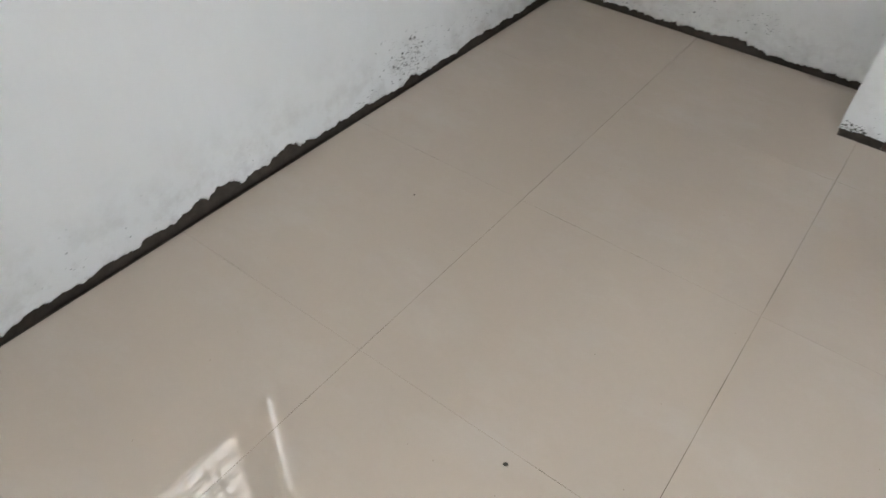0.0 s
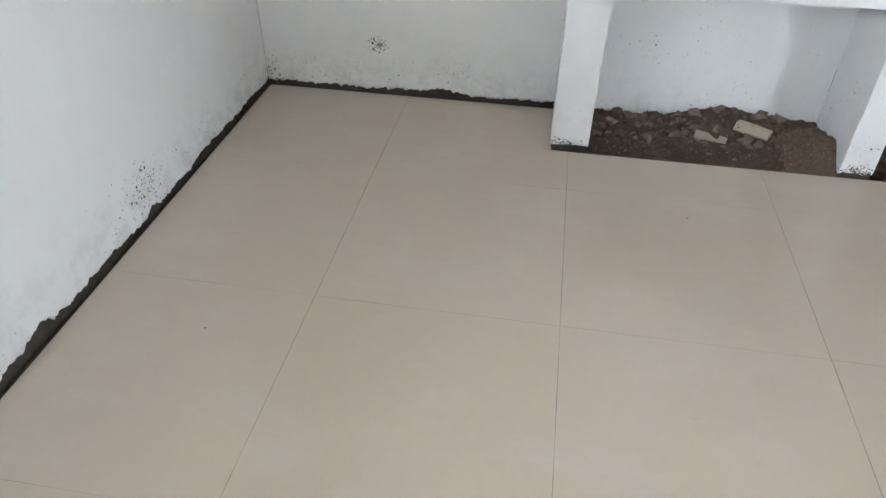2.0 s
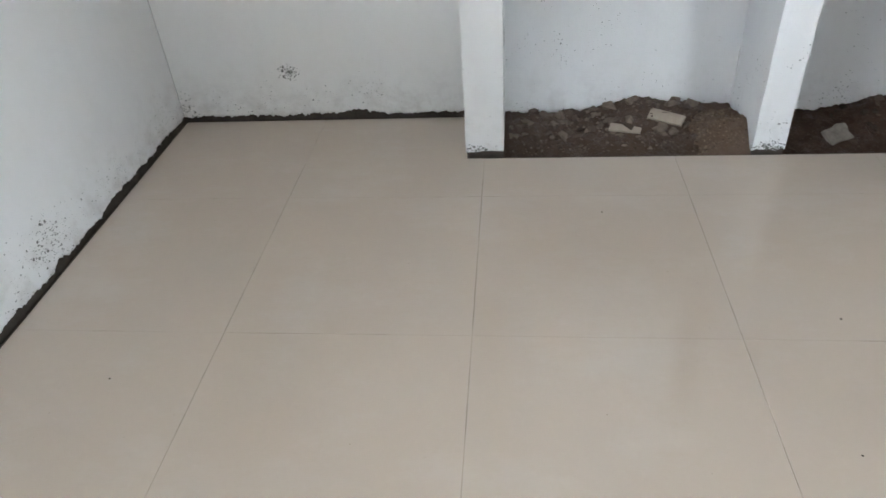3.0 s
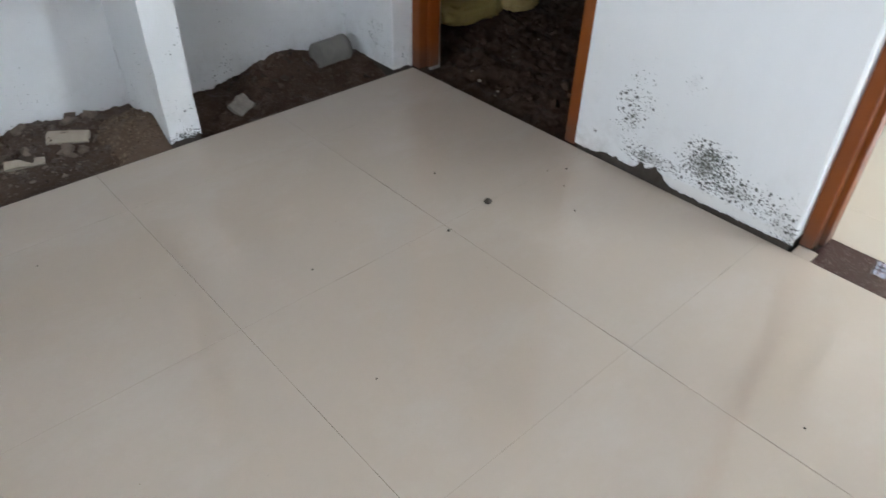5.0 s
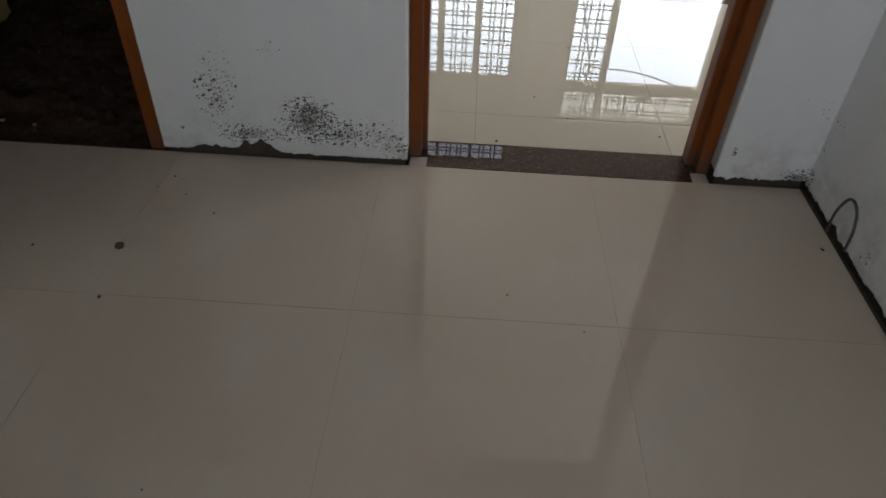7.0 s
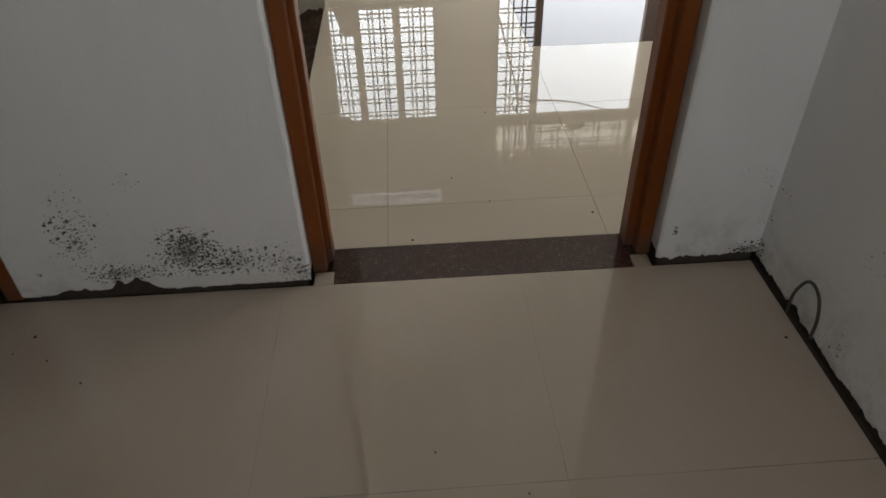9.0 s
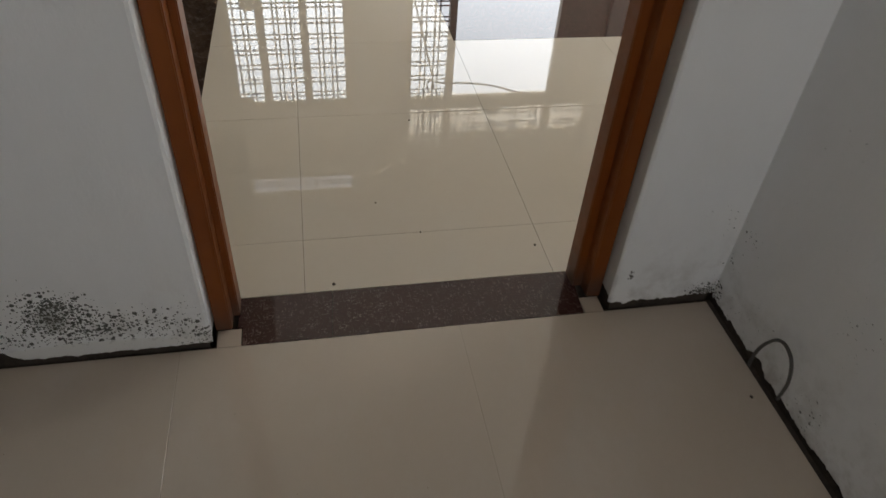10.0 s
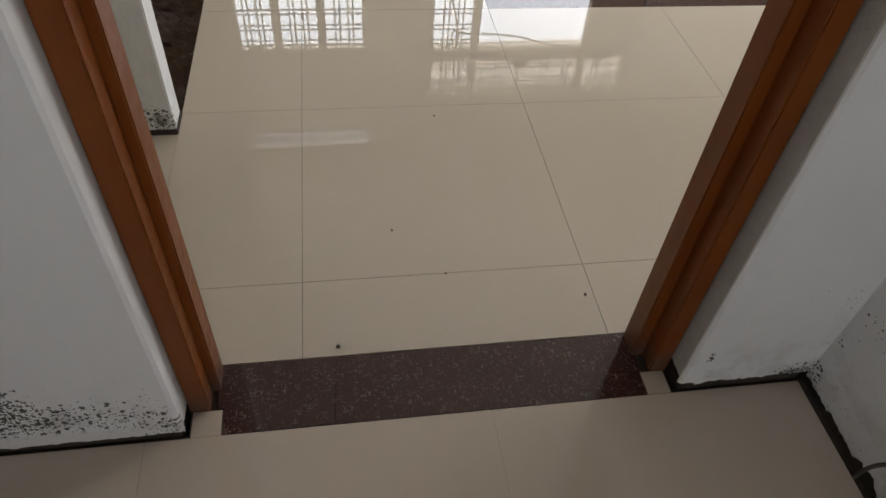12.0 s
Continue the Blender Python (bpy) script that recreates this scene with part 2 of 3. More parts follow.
STONE = stone_material("grey_brown_stone", (0.065, 0.045, 0.034), (0.27, 0.21, 0.165))
DARK_STONE = stone_material("dark_brown_stone", (0.045, 0.030, 0.022), (0.145, 0.108, 0.082))
GRAIN = stone_material("brown_sand_grain", (0.08, 0.05, 0.032), (0.34, 0.25, 0.17))


def plain(name, a, b, rough, scale=12.0, bump=0.2, metal=0.0):
    k = Nodes(name)
    n = k.noise(scale, 6, 0.65)
    return k.done(k.mix(n, a, b), rough, n, bump, 0.003, metal)


CHIP = plain("pale_tile_chip", (0.46, 0.39, 0.31), (0.33, 0.275, 0.21), 0.7, 40)
DIRTY_CHIP = plain("stained_tile_chip", (0.40, 0.36, 0.30), (0.055, 0.038, 0.028), 0.85, 26, 0.4)
PIPE_GREY = plain("grey_cement_pipe", (0.22, 0.205, 0.18), (0.13, 0.12, 0.105), 0.8, 30)
SACK = plain("yellow_woven_sack", (0.60, 0.47, 0.17), (0.44, 0.34, 0.12), 0.6, 25, 0.5)
PALE_SACK = plain("pale_woven_sack", (0.62, 0.48, 0.20), (0.48, 0.36, 0.14), 0.6, 25, 0.5)
GRILLE = plain("painted_steel_grille", (0.16, 0.17, 0.19), (0.11, 0.12, 0.13), 0.5, 20, 0.1)
FRAME_CREAM = plain("cream_window_frame", (0.46, 0.42, 0.34), (0.40, 0.36, 0.29), 0.5, 10, 0.1)
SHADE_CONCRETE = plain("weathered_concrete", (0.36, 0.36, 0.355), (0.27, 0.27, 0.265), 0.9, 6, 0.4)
CABLE = plain("dark_grey_cable", (0.10, 0.095, 0.085), (0.06, 0.055, 0.05), 0.6, 30, 0.1)
CEILING = plain("white_ceiling_paint", (0.82, 0.81, 0.78), (0.77, 0.76, 0.73), 0.9, 5, 0.15)
GROUND = plain("sandy_ground", (0.46, 0.40, 0.32), (0.38, 0.33, 0.26), 0.95, 2, 0.4)
TUB = plain("yellow_plastic", (0.62, 0.48, 0.06), (0.54, 0.41, 0.05), 0.45, 8, 0.05)
BRICK = plain("red_brown_brick", (0.17, 0.075, 0.045), (0.10, 0.045, 0.03), 0.9, 50, 0.7)
CLOD = plain("dark_mud_clod", (0.05, 0.04, 0.03), (0.09, 0.075, 0.055), 0.9, 80, 0.6)
SWITCH = plain("grey_plastic_box", (0.30, 0.28, 0.25), (0.26, 0.24, 0.21), 0.5, 20, 0.1)


# ---- building helpers ----
def part(name, bm, material, parent=None, label="", smooth=False):
    me = bpy.data.meshes.new(name)
    bm.normal_update()
    bm.to_mesh(me)
    bm.free()
    me.materials.append(material)
    if smooth:
        for p in me.polygons:
            p.use_smooth = True
    ob = new(name, me)
    ob.parent = parent
    if label:
        ob["label"] = label
    return ob


def boxes(*spans, bevel=0.0):
    """One bmesh of boxes (x0, x1, y0, y1, z0, z1)."""
    bm = bmesh.new()
    for x0, x1, y0, y1, z0, z1 in spans:
        bmesh.ops.create_cube(bm, size=1.0, matrix=Matrix.LocRotScale(((x0 + x1) / 2, (y0 + y1) / 2, (z0 + z1) / 2), None, (x1 - x0, y1 - y0, z1 - z0)))
    if bevel:
        bmesh.ops.bevel(bm, geom=bm.edges[:], offset=bevel, segments=2, affect="EDGES")
    return bm


def prism(outline, z0, z1, ease=0.0):
    """A plate with that outline (counter-clockwise); its top edge eased by a small chamfer."""
    bm = bmesh.new()
    c = sum((Vector(p) for p in outline), Vector((0, 0))) / len(outline)
    n = len(outline)
    low = [bm.verts.new((x, y, z0)) for x, y in outline]
    mid = [bm.verts.new((x, y, z1 - ease)) for x, y in outline]
    bm.faces.new(low[::-1])
    for i in range(n):
        bm.faces.new((low[i], low[(i + 1) % n], mid[(i + 1) % n], mid[i]))
    if ease:
        top = [bm.verts.new((x + math.copysign(min(ease, abs(c.x - x)), c.x - x), y + math.copysign(min(ease, abs(c.y - y)), c.y - y), z1)) for x, y in outline]
        for i in range(n):
            bm.faces.new((mid[i], mid[(i + 1) % n], top[(i + 1) % n], top[i]))
        bm.faces.new(top)
    else:
        bm.faces.new(mid)
    return bm


def thing(name, label, category, at=(0, 0, 0), group="", kind=""):
    ob = new(name)
    ob.location = at
    return tagged(ob, label, category, group, kind)


def fray(seed, base, amp, scale=9.0, extra=()):
    """The height of a plaster coat's ragged lower edge along a wall; extra: (place, half width, height) of torn patches."""
    def h(u):
        v = base + amp * (0.6 * noise.noise((u * scale, seed, 0)) + 0.40 * noise.noise((u * scale * 4, seed, 3)) + 0.35 * noise.noise((u * scale * 11, seed, 7)) + 0.22 * noise.noise((u * scale * 31, seed, 11)))
        for c, w, up in extra:
            v += up * max(0.0, 1 - ((u - c) / w) ** 2) * (0.8 + 0.4 * noise.noise((u * 40, seed, 5)))
        return max(0.006, v)
    return h


def coat(name, parent, origin, along, inward, rects, material, edge, thick=0.012, step=0.007, soft_at=()):
    """A plaster coat on a wall: rects (u0, u1, z0, z1) in the wall's face; z0 None takes the ragged edge."""
    o, a, n = Vector(origin), Vector(along), Vector(inward)
    bm = bmesh.new()
    for u0, u1, z0, z1 in rects:
        count = max(1, round((u1 - u0) / step)) if z0 is None else 1
        rows = []
        for i in range(count + 1):
            u = u0 + (u1 - u0) * i / count
            b = edge(u) if z0 is None else z0
            hs = (b, min(b + 0.010, z1), z1)
            lip = 0.55 if z0 is None else 1.0
            soft = 0.45 if z0 is None and (("start" in soft_at and i == 0) or ("end" in soft_at and i == count)) else 1.0
            front = [bm.verts.new(o + a * u + n * (thick * soft * (lip if j == 0 else 1)) + Vector((0, 0, h))) for j, h in enumerate(hs)]
            back = [bm.verts.new(o + a * u + Vector((0, 0, h))) for h in (b, z1)]
            rows.append((front, back))
        for (f0, b0), (f1, b1) in zip(rows, rows[1:]):
            for q in ((f0[0], f1[0], f1[1], f0[1]), (f0[1], f1[1], f1[2], f0[2]), (b0[0], b1[0], f1[0], f0[0]), (b0[1], f0[2], f1[2], b1[1])):
                bm.faces.new(q)
        for f, b in (rows[0], rows[-1]):
            bm.faces.new((b[0], f[0], f[1], f[2], b[1]))
    bmesh.ops.recalc_face_normals(bm, faces=bm.faces[:])
    return part(name, bm, material, parent)


# ---- the room: walls ----
H = 3.0
T = 0.012
wall_west = tagged(part("wall_west", boxes((-4.16, -3.965 - T, -1.66, -1.35, 0 - 0.1, H), (-4.16, -3.965 - T, -1.35, 0.45, -0.1, 1.08), (-4.16, -3.965 - T, -1.35, 0.45, 2.25, H), (-4.16, -3.965 - T, 0.45, 2.70, -0.1, H)), MORTAR), "white plastered wall with torn dark lower edge", "wall", kind="structure")
coat("plaster", wall_west, (-3.965 - T, -1.45, 0), (0, 1, 0), (1, 0, 0), [(0, 0.10, None, H), (0.10, 1.90, None, 1.08), (0.10, 1.90, 2.25, H), (1.90, 3.95, None, H)], WEST_PLASTER, fray(1.3, 0.022, 0.026, 5.0, [(1.85, 0.80, 0.018), (2.08, 0.10, 0.022), (1.75, 0.12, 0.026), (2.75, 0.06, 0.022)]))

for lining in ((-4.158, -3.967, 0.42, 0.45, 1.08, 2.25), (-4.158, -3.967, -1.35, -1.32, 1.08, 2.25), (-4.068, -3.967, -1.32, 0.42, 1.08, 1.11), (-4.158, -4.068, -1.32, 0.42, 1.08, 1.198), (-4.158, -3.967, -1.32, 0.42, 2.22, 2.25)):
    part("reveal", boxes(lining), PLASTER, wall_west)

wall_north = tagged(part("wall_north", boxes((-4.16, 0.0, 2.503 + T, 2.72, -0.1, H)), MORTAR), "white plastered wall with torn dark lower edge", "wall", kind="structure")
coat("plaster", wall_north, (-3.965, 2.503 + T, 0), (1, 0, 0), (0, -1, 0), [(0, 1.476, None, H)], NORTH_PLASTER, fray(4.1, 0.022, 0.030, 6.0, [(0.85, 0.22, 0.018), (0.25, 0.1, 0.01)]))
coat("plaster", wall_north, (-2.335, 2.503 + T, 0), (1, 0, 0), (0, -1, 0), [(0, 1.05, -0.05, H), (1.182, 2.225, -0.05, H)], PIER_PLASTER, None)

wall_south = tagged(part("wall_south", boxes((-4.16, 0.2, -1.68, -1.45 - T, -0.1, H)), MORTAR), "grey-white plastered wall with torn dark lower edge", "wall", kind="structure")
coat("plaster", wall_south, (0.0, -1.45 - T, 0), (-1, 0, 0), (0, 1, 0), [(0, 3.965, None, H)], PLASTER, fray(7.7, 0.016, 0.022, 7.0, [(0.27, 0.05, 0.03), (0.80, 0.10, 0.015)]))

# east wall with two door openings
D1 = (1.026, 2.10)
D2 = (-1.10, 0.076)
HEAD = 2.30
wall_east = tagged(part("wall_east", boxes((T, 0.19, -1.44, D2[0] - T, -0.1, H), (T, 0.19, D2[1] + T, D1[0], -0.1, H), (T, 0.19, D1[1], 2.72, -0.1, H), (T, 0.19, D2[0] - T, D2[1] + T, HEAD, H), (T, 0.19, D1[0], D1[1], HEAD, H)), MORTAR), "white plastered wall with black mould between two doors", "wall", kind="structure")
coat("plaster", wall_east, (T, D2[1], 0), (0, 1, 0), (-1, 0, 0), [(0, D1[0] - D2[1], None, H)], EAST_PLASTER, fray(2.6, 0.018, 0.012, 6.0, [(0.58, 0.09, 0.055), (0.72, 0.14, 0.018)]), soft_at=("start",))
coat("plaster", wall_east, (T, -1.45, 0), (0, 1, 0), (-1, 0, 0), [(0, 0.35, None, H)], PLASTER, fray(5.2, 0.028, 0.022, 8.0), soft_at=("end",))
coat("plaster", wall_east, (T, D2[0], 0), (0, 1, 0), (-1, 0, 0), [(0, D2[1] - D2[0], HEAD, H)], PLASTER, None)
coat("plaster", wall_east, (T, D1[0], 0), (0, 1, 0), (-1, 0, 0), [(0, D1[1] - D1[0], HEAD, H), (D1[1] - D1[0], 1.475, 0, H)], PLASTER, None)
coat("reveal", wall_east, (0.19, D2[1] + T, 0), (-1, 0, 0), (0, -1, 0), [(0, 0.178, None, HEAD)], PLASTER, fray(8.8, 0.03, 0.02))
coat("reveal", wall_east, (0.19, D2[0] - T, 0), (-1, 0, 0), (0, 1, 0), [(0, 0.178, None, HEAD)], ROUGH_WHITE, fray(9.3, 0.045, 0.02))

ceiling = tagged(part("ceiling", boxes((-4.16, 0.19, -1.68, 2.72, H, H + 0.15)), CEILING), "plain white painted ceiling", "ceiling", kind="structure")


# ---- masonry shelf bays ----
def pier(x0, x1, y0, seed):
    bm = boxes((x0, x1, y0, 2.501, 0.012, 0.696))
    bmesh.ops.subdivide_edges(bm, edges=[e for e in bm.edges if abs(e.verts[0].co.z - e.verts[1].co.z) > 0.1], cuts=24)
    bmesh.ops.subdivide_edges(bm, edges=[e for e in bm.edges if abs(e.verts[0].co.x - e.verts[1].co.x) > 0.08], cuts=6)
    for v in bm.verts:
        v.co += Vector((noise.noise(v.co * 7 + Vector((seed, 0, 0))), noise.noise(v.co * 7 + Vector((0, seed, 0))), 0)) * 0.0035
        if v.co.z < 0.02:
            v.co.z += 0.012 * noise.noise((v.co.x * 40, v.co.y * 40, seed))
    ob = tagged(part("masonry_pier", bm, PIER_PLASTER), "white plastered masonry pier with dark foot", "pier", "piers of the shelf bays", "structure")
    part("pier_foot", boxes((x0 + 0.003, x1 - 0.003, y0 + 0.004, 2.498, -0.08, 0.02)), MORTAR, ob, "dark bare mortar foot")
    return ob


pier(-2.502, -2.335, 2.118, 1.0)
pier(-1.286, -1.153, 2.100, 5.0)
pier(-0.112, -0.002, 2.100, 9.0)
tagged(part("shelf_slab", boxes((-2.50, -0.002, 2.085, 2.499, 0.698, 0.751), bevel=0.004), PIER_PLASTER), "white plastered slab shelf across masonry piers", "shelf", kind="structure")
tagged(part("floor_edge_mortar", boxes((-2.49, -0.01, 2.082, 2.125, -0.19, -0.075)), MORTAR), "dark mortar bed edge beside the tiles", "mortar", kind="structure")


# ---- doors ----
def door_frame(name, y0, y1, face, label, stops=(0.030, 0.020), w=0.046):
    """A wooden door frame with a rebate, clear between y0 and y1 outside of its posts."""
    f = thing(name, label, "door frame", kind="structure")
    for s, y, stop in ((1, y0, stops[0]), (-1, y1, stops[1])):
        a, b = sorted((y, y + s * w))
        part("post", boxes((face, face + 0.055, a, b, 0.004, HEAD), bevel=0.003), WOOD, f)
        a, b = sorted((y, y + s * (w + stop)))
        part("post_stop", boxes((face + 0.052, face + 0.118, a, b, 0.004, HEAD), bevel=0.003), WOOD, f)
    part("head", boxes((face, face + 0.055, y0 + w, y1 - w, HEAD - w, HEAD), bevel=0.003), WOOD, f)
    part("head_stop", boxes((face + 0.052, face + 0.118, y0 + w, y1 - w, HEAD - w - 0.02, HEAD), bevel=0.003), WOOD, f)
    return f


door_frame("door_frame_1", D1[0] + 0.002, D1[1] - 0.008, 0.004, "varnished orange wooden door frame of dark earth-floored room", (0.02, 0.02), 0.056)
door_frame("door_frame_2", D2[0] + 0.002, D2[1] - 0.002, 0.062, "varnished orange wooden door frame with stained feet")


part("reveal", boxes((0.124, 0.188, 2.080, 2.0985, -0.05, HEAD), (0.124, 0.188, 1.0275, 1.046, -0.05, HEAD)), RENDER_GREY, wall_east)


# ---- hall: walls, window, door unit ----
HX, HY, HH = 4.93, -4.4, 3.35
hall_west = tagged(part("hall_wall_west", boxes((0.192, 0.20, D2[1] + T, 0.95, 0, HH), (0.192, 0.20, -1.44, D2[0] - T, 0, HH), (0.192, 0.20, D2[0] - T, D2[1] + T, HEAD, HH), (0.0, 0.20, HY, -1.68, 0, HH), (0.0, 0.2, -1.68, 2.72, H + 0.15, HH)), HALL_PLASTER), "cream plastered hall wall beside the door", "wall", kind="structure")
stub = tagged(part("hall_wall_stub", boxes((1.13, 1.235, 0.227, 0.95, 0.014, HH), bevel=0.004), PLASTER), "white plastered wall end with mouldy foot", "wall", kind="structure")
part("foot", boxes((1.127, 1.238, 0.223, 0.95, -0.06, 0.018)), MORTAR, stub, "dark bare mortar foot")
# Openings from 0.9 to 2.2 in both walls are unseen, added for fill light.
tagged(part("hall_wall_north", boxes((0.192, 1.235, 0.95, 1.04, -0.1, HH), (1.235, 2.84, 0.95, 1.04, -0.1, HH), (2.84, 2.95, 0.227, 1.04, -0.1, HH), (2.84, 3.05, 1.04, 1.14, -0.1, HH), (4.05, HX + 0.2, 1.04, 1.14, -0.1, HH), (3.05, 4.05, 1.04, 1.14, -0.1, 0.9), (3.05, 4.05, 1.04, 1.14, 2.2, HH)), HALL_PLASTER), "cream plastered hall wall", "wall", kind="structure")
tagged(part("hall_wall_south", boxes((0.0, 1.6, HY - 0.2, HY, -0.1, HH), (3.6, 5.15, HY - 0.2, HY, -0.1, HH), (1.6, 3.6, HY - 0.2, HY, -0.1, 0.9), (1.6, 3.6, HY - 0.2, HY, 2.2, HH)), HALL_PLASTER), "cream plastered hall wall", "wall", kind="structure")
W1 = (-0.63, 0.60, 0.76, 2.08)
V1 = (-0.63, 0.63, 2.895, 3.13)
U = (-3.24, -1.19, 0.0, 2.53)


def wall_with_holes(x0, x1, y0, y1, z0, z1, holes):
    ys = sorted({y0, y1, *(h[0] for h in holes), *(h[1] for h in holes)})
    spans = []
    for a, b in zip(ys, ys[1:]):
        cut = sorted((h[2], h[3]) for h in holes if h[0] <= a and h[1] >= b)
        z = z0
        for c, d in cut:
            if c > z:
                spans.append((x0, x1, a, b, z, c))
            z = d
        if z < z1:
            spans.append((x0, x1, a, b, z, z1))
    return boxes(*spans)


tagged(part("hall_wall_east", wall_with_holes(HX, HX + 0.2, HY, 1.04, 0.0, HH, [W1, (V1[0], V1[1], V1[2], 3.26), (U[0], U[1], U[2], 2.66)]), HALL_PLASTER), "cream plastered wall with grilled windows", "wall", kind="structure")
tagged(part("hall_ceiling", boxes((0.0, 5.15, HY - 0.2, 1.04, HH, HH + 0.15)), CEILING), "plain white hall ceiling", "ceiling", kind="structure")


def rod(bm, a, b, r, seg=6):
    a, b = Vector(a), Vector(b)
    m = (b - a).to_track_quat("Z", "Y").to_matrix().to_4x4()
    bmesh.ops.create_cone(bm, cap_ends=True, segments=seg, radius1=r, radius2=r, depth=(b - a).length, matrix=Matrix.Translation((a + b) / 2) @ m)


def grille_pane(parent, x, y0, y1, z0, z1, pitch=0.155, r=0.0078):
    """Steel bars in pairs across one light."""
    bm = bmesh.new()
    for k in (0.25, 0.38, 0.61, 0.74) if y1 - y0 < 0.6 else (0.08, 0.14, 0.30, 0.36, 0.52, 0.58, 0.74, 0.80, 0.93):
        rod(bm, (x, y0 + (y1 - y0) * k, z0), (x, y0 + (y1 - y0) * k, z1), r)
    n = max(1, round((z1 - z0) / pitch))
    for i in range(n):
        z = z0 + (i + 0.5) * (z1 - z0) / n
        for d in (-0.022, 0.022):
            rod(bm, (x + 0.012, y0, z + d), (x + 0.012, y1, z + d), r)
    return part("grille", bm, GRILLE, parent, "painted steel grille bars")


def bars_window(name, x, y0, y1, z0, z1, posts, label, pitch=0.155, bar=0.05, material=FRAME_CREAM, depth=0.07):
    w = thing(name, label, "window", kind="structure")
    d = depth
    for a, b in ((y0, y0 + bar), (y1 - bar, y1)):
        part("window_frame", boxes((x, x + d, a, b, z0, z1), bevel=0.003), material, w)
    for a, b in ((z0, z0 + bar), (z1 - bar, z1)):
        part("window_frame", boxes((x, x + d, y0 + bar, y1 - bar, a, b), bevel=0.003), material, w)
    edges = [y0 + bar]
    for p in posts:
        part("mullion", boxes((x, x + d, p - bar * 0.75, p + bar * 0.75, z0 + bar, z1 - bar), bevel=0.003), material, w)
        edges += [p - bar * 0.75, p + bar * 0.75]
    edges.append(y1 - bar)
    for a, b in zip(edges[::2], edges[1::2]):
        grille_pane(w, x + d * 0.4, a, b, z0 + bar, z1 - bar, pitch, 0.0078)
    return w


bars_window("window_1", HX + 0.05, *W1, (-0.21, 0.19), "three-light window with painted steel grille")
bars_window("window_2", HX + 0.004, *V1, (-0.21, 0.19), "three-light high ventilator with steel grille", 0.20, 0.026, depth=0.03)
tagged(part("window_sill", boxes((HX - 0.03, HX + 0.05, -0.68, 0.65, 0.725, 0.757), bevel=0.004), GRANITE), "dark polished granite window sill", "sill", kind="structure")

tagged(part("lintel_board", boxes((HX, HX + 0.03, V1[0], V1[1], 3.132, 3.26), (HX, HX + 0.04, U[0], U[1], 2.532, 2.66)), HALL_PLASTER), "cream plastered lintel over the openings", "lintel", kind="structure")

# main door unit: open doorway with side lights and a row of top lights
unit = thing("door_unit", "open doorway with grilled side lights and top lights", "door", kind="structure")
X = HX + 0.05
for a, b in ((-3.24, -3.19), (-2.80, -2.73), (-1.68, -1.61), (-1.24, -1.19)):
    part("door_post", boxes((X, X + 0.08, a, b, 0, 2.53), bevel=0.003), FRAME_CREAM, unit)
for a, b in ((-3.19, -2.80), (-2.73, -1.68), (-1.61, -1.24)):
    part("transom", boxes((X, X + 0.08, a, b, 2.05, 2.17), bevel=0.003), FRAME_CREAM, unit)
    part("head", boxes((X, X + 0.08, a, b, 2.49, 2.53), bevel=0.003), FRAME_CREAM, unit)
    grille_pane(unit, X + 0.03, a, b, 2.17, 2.49, 0.15, 0.009)
for a, b in ((-3.19, -2.80), (-1.61, -1.24)):
    low = 2.05 if a < -3 else 0.35
    part("side_panel", boxes((X, X + 0.08, a, b, 0, low), bevel=0.003), FRAME_CREAM, unit)
    if low < 2:
        grille_pane(unit, X + 0.03, a, b, low, 2.05)

tagged(part("porch_ceiling", boxes((5.135, 6.36, -6.0, 1.6, 2.75, 2.87)), CEILING), "cream plastered porch ceiling outside the hall", "ceiling", kind="structure")

tagged(part("sunshade", boxes((-4.76, -4.16, -1.75, 0.75, 2.29, 2.39)), SHADE_CONCRETE), "grey concrete sunshade over the window", "sunshade", kind="structure")

def unseen_window(name, x0, x1, y, z0, z1, posts, label):
    """The frame of an added, unseen window in a wall that runs along x."""
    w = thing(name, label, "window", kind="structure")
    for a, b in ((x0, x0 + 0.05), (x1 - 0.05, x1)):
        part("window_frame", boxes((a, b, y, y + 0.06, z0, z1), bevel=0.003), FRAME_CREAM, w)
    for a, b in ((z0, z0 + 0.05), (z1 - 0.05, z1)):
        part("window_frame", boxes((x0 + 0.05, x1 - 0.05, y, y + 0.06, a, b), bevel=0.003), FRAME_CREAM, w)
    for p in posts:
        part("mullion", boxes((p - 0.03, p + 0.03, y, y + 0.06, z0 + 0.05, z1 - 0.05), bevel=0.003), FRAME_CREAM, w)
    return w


# Frames dressing the two unseen openings that let in the fill light.
unseen_window("unseen_window_north", 3.05, 4.05, 1.06, 0.9, 2.2, (3.55,), "unseen two-light window added to hall wall for fill light")
unseen_window("unseen_window_south", 1.6, 3.6, HY - 0.12, 0.9, 2.2, (2.27, 2.93), "unseen three-light window added to hall wall for fill light")

# west window of the room
window_3 = bars_window("window_3", -4.14, -1.32, 0.23, 1.20, 2.22, (-0.80, -0.28), "grilled three-light window in deep plaster reveal", 0.16)
part("jamb_board", boxes((-4.14, -4.10, 0.232, 0.40, 1.202, 2.218), bevel=0.003), FRAME_CREAM, window_3)


# ---- ground, earth rooms ----
tagged(part("ground", boxes((-400, 400, -400, 400, -0.6, -0.22)), GROUND), "bare sandy ground around the house", "ground", kind="structure")


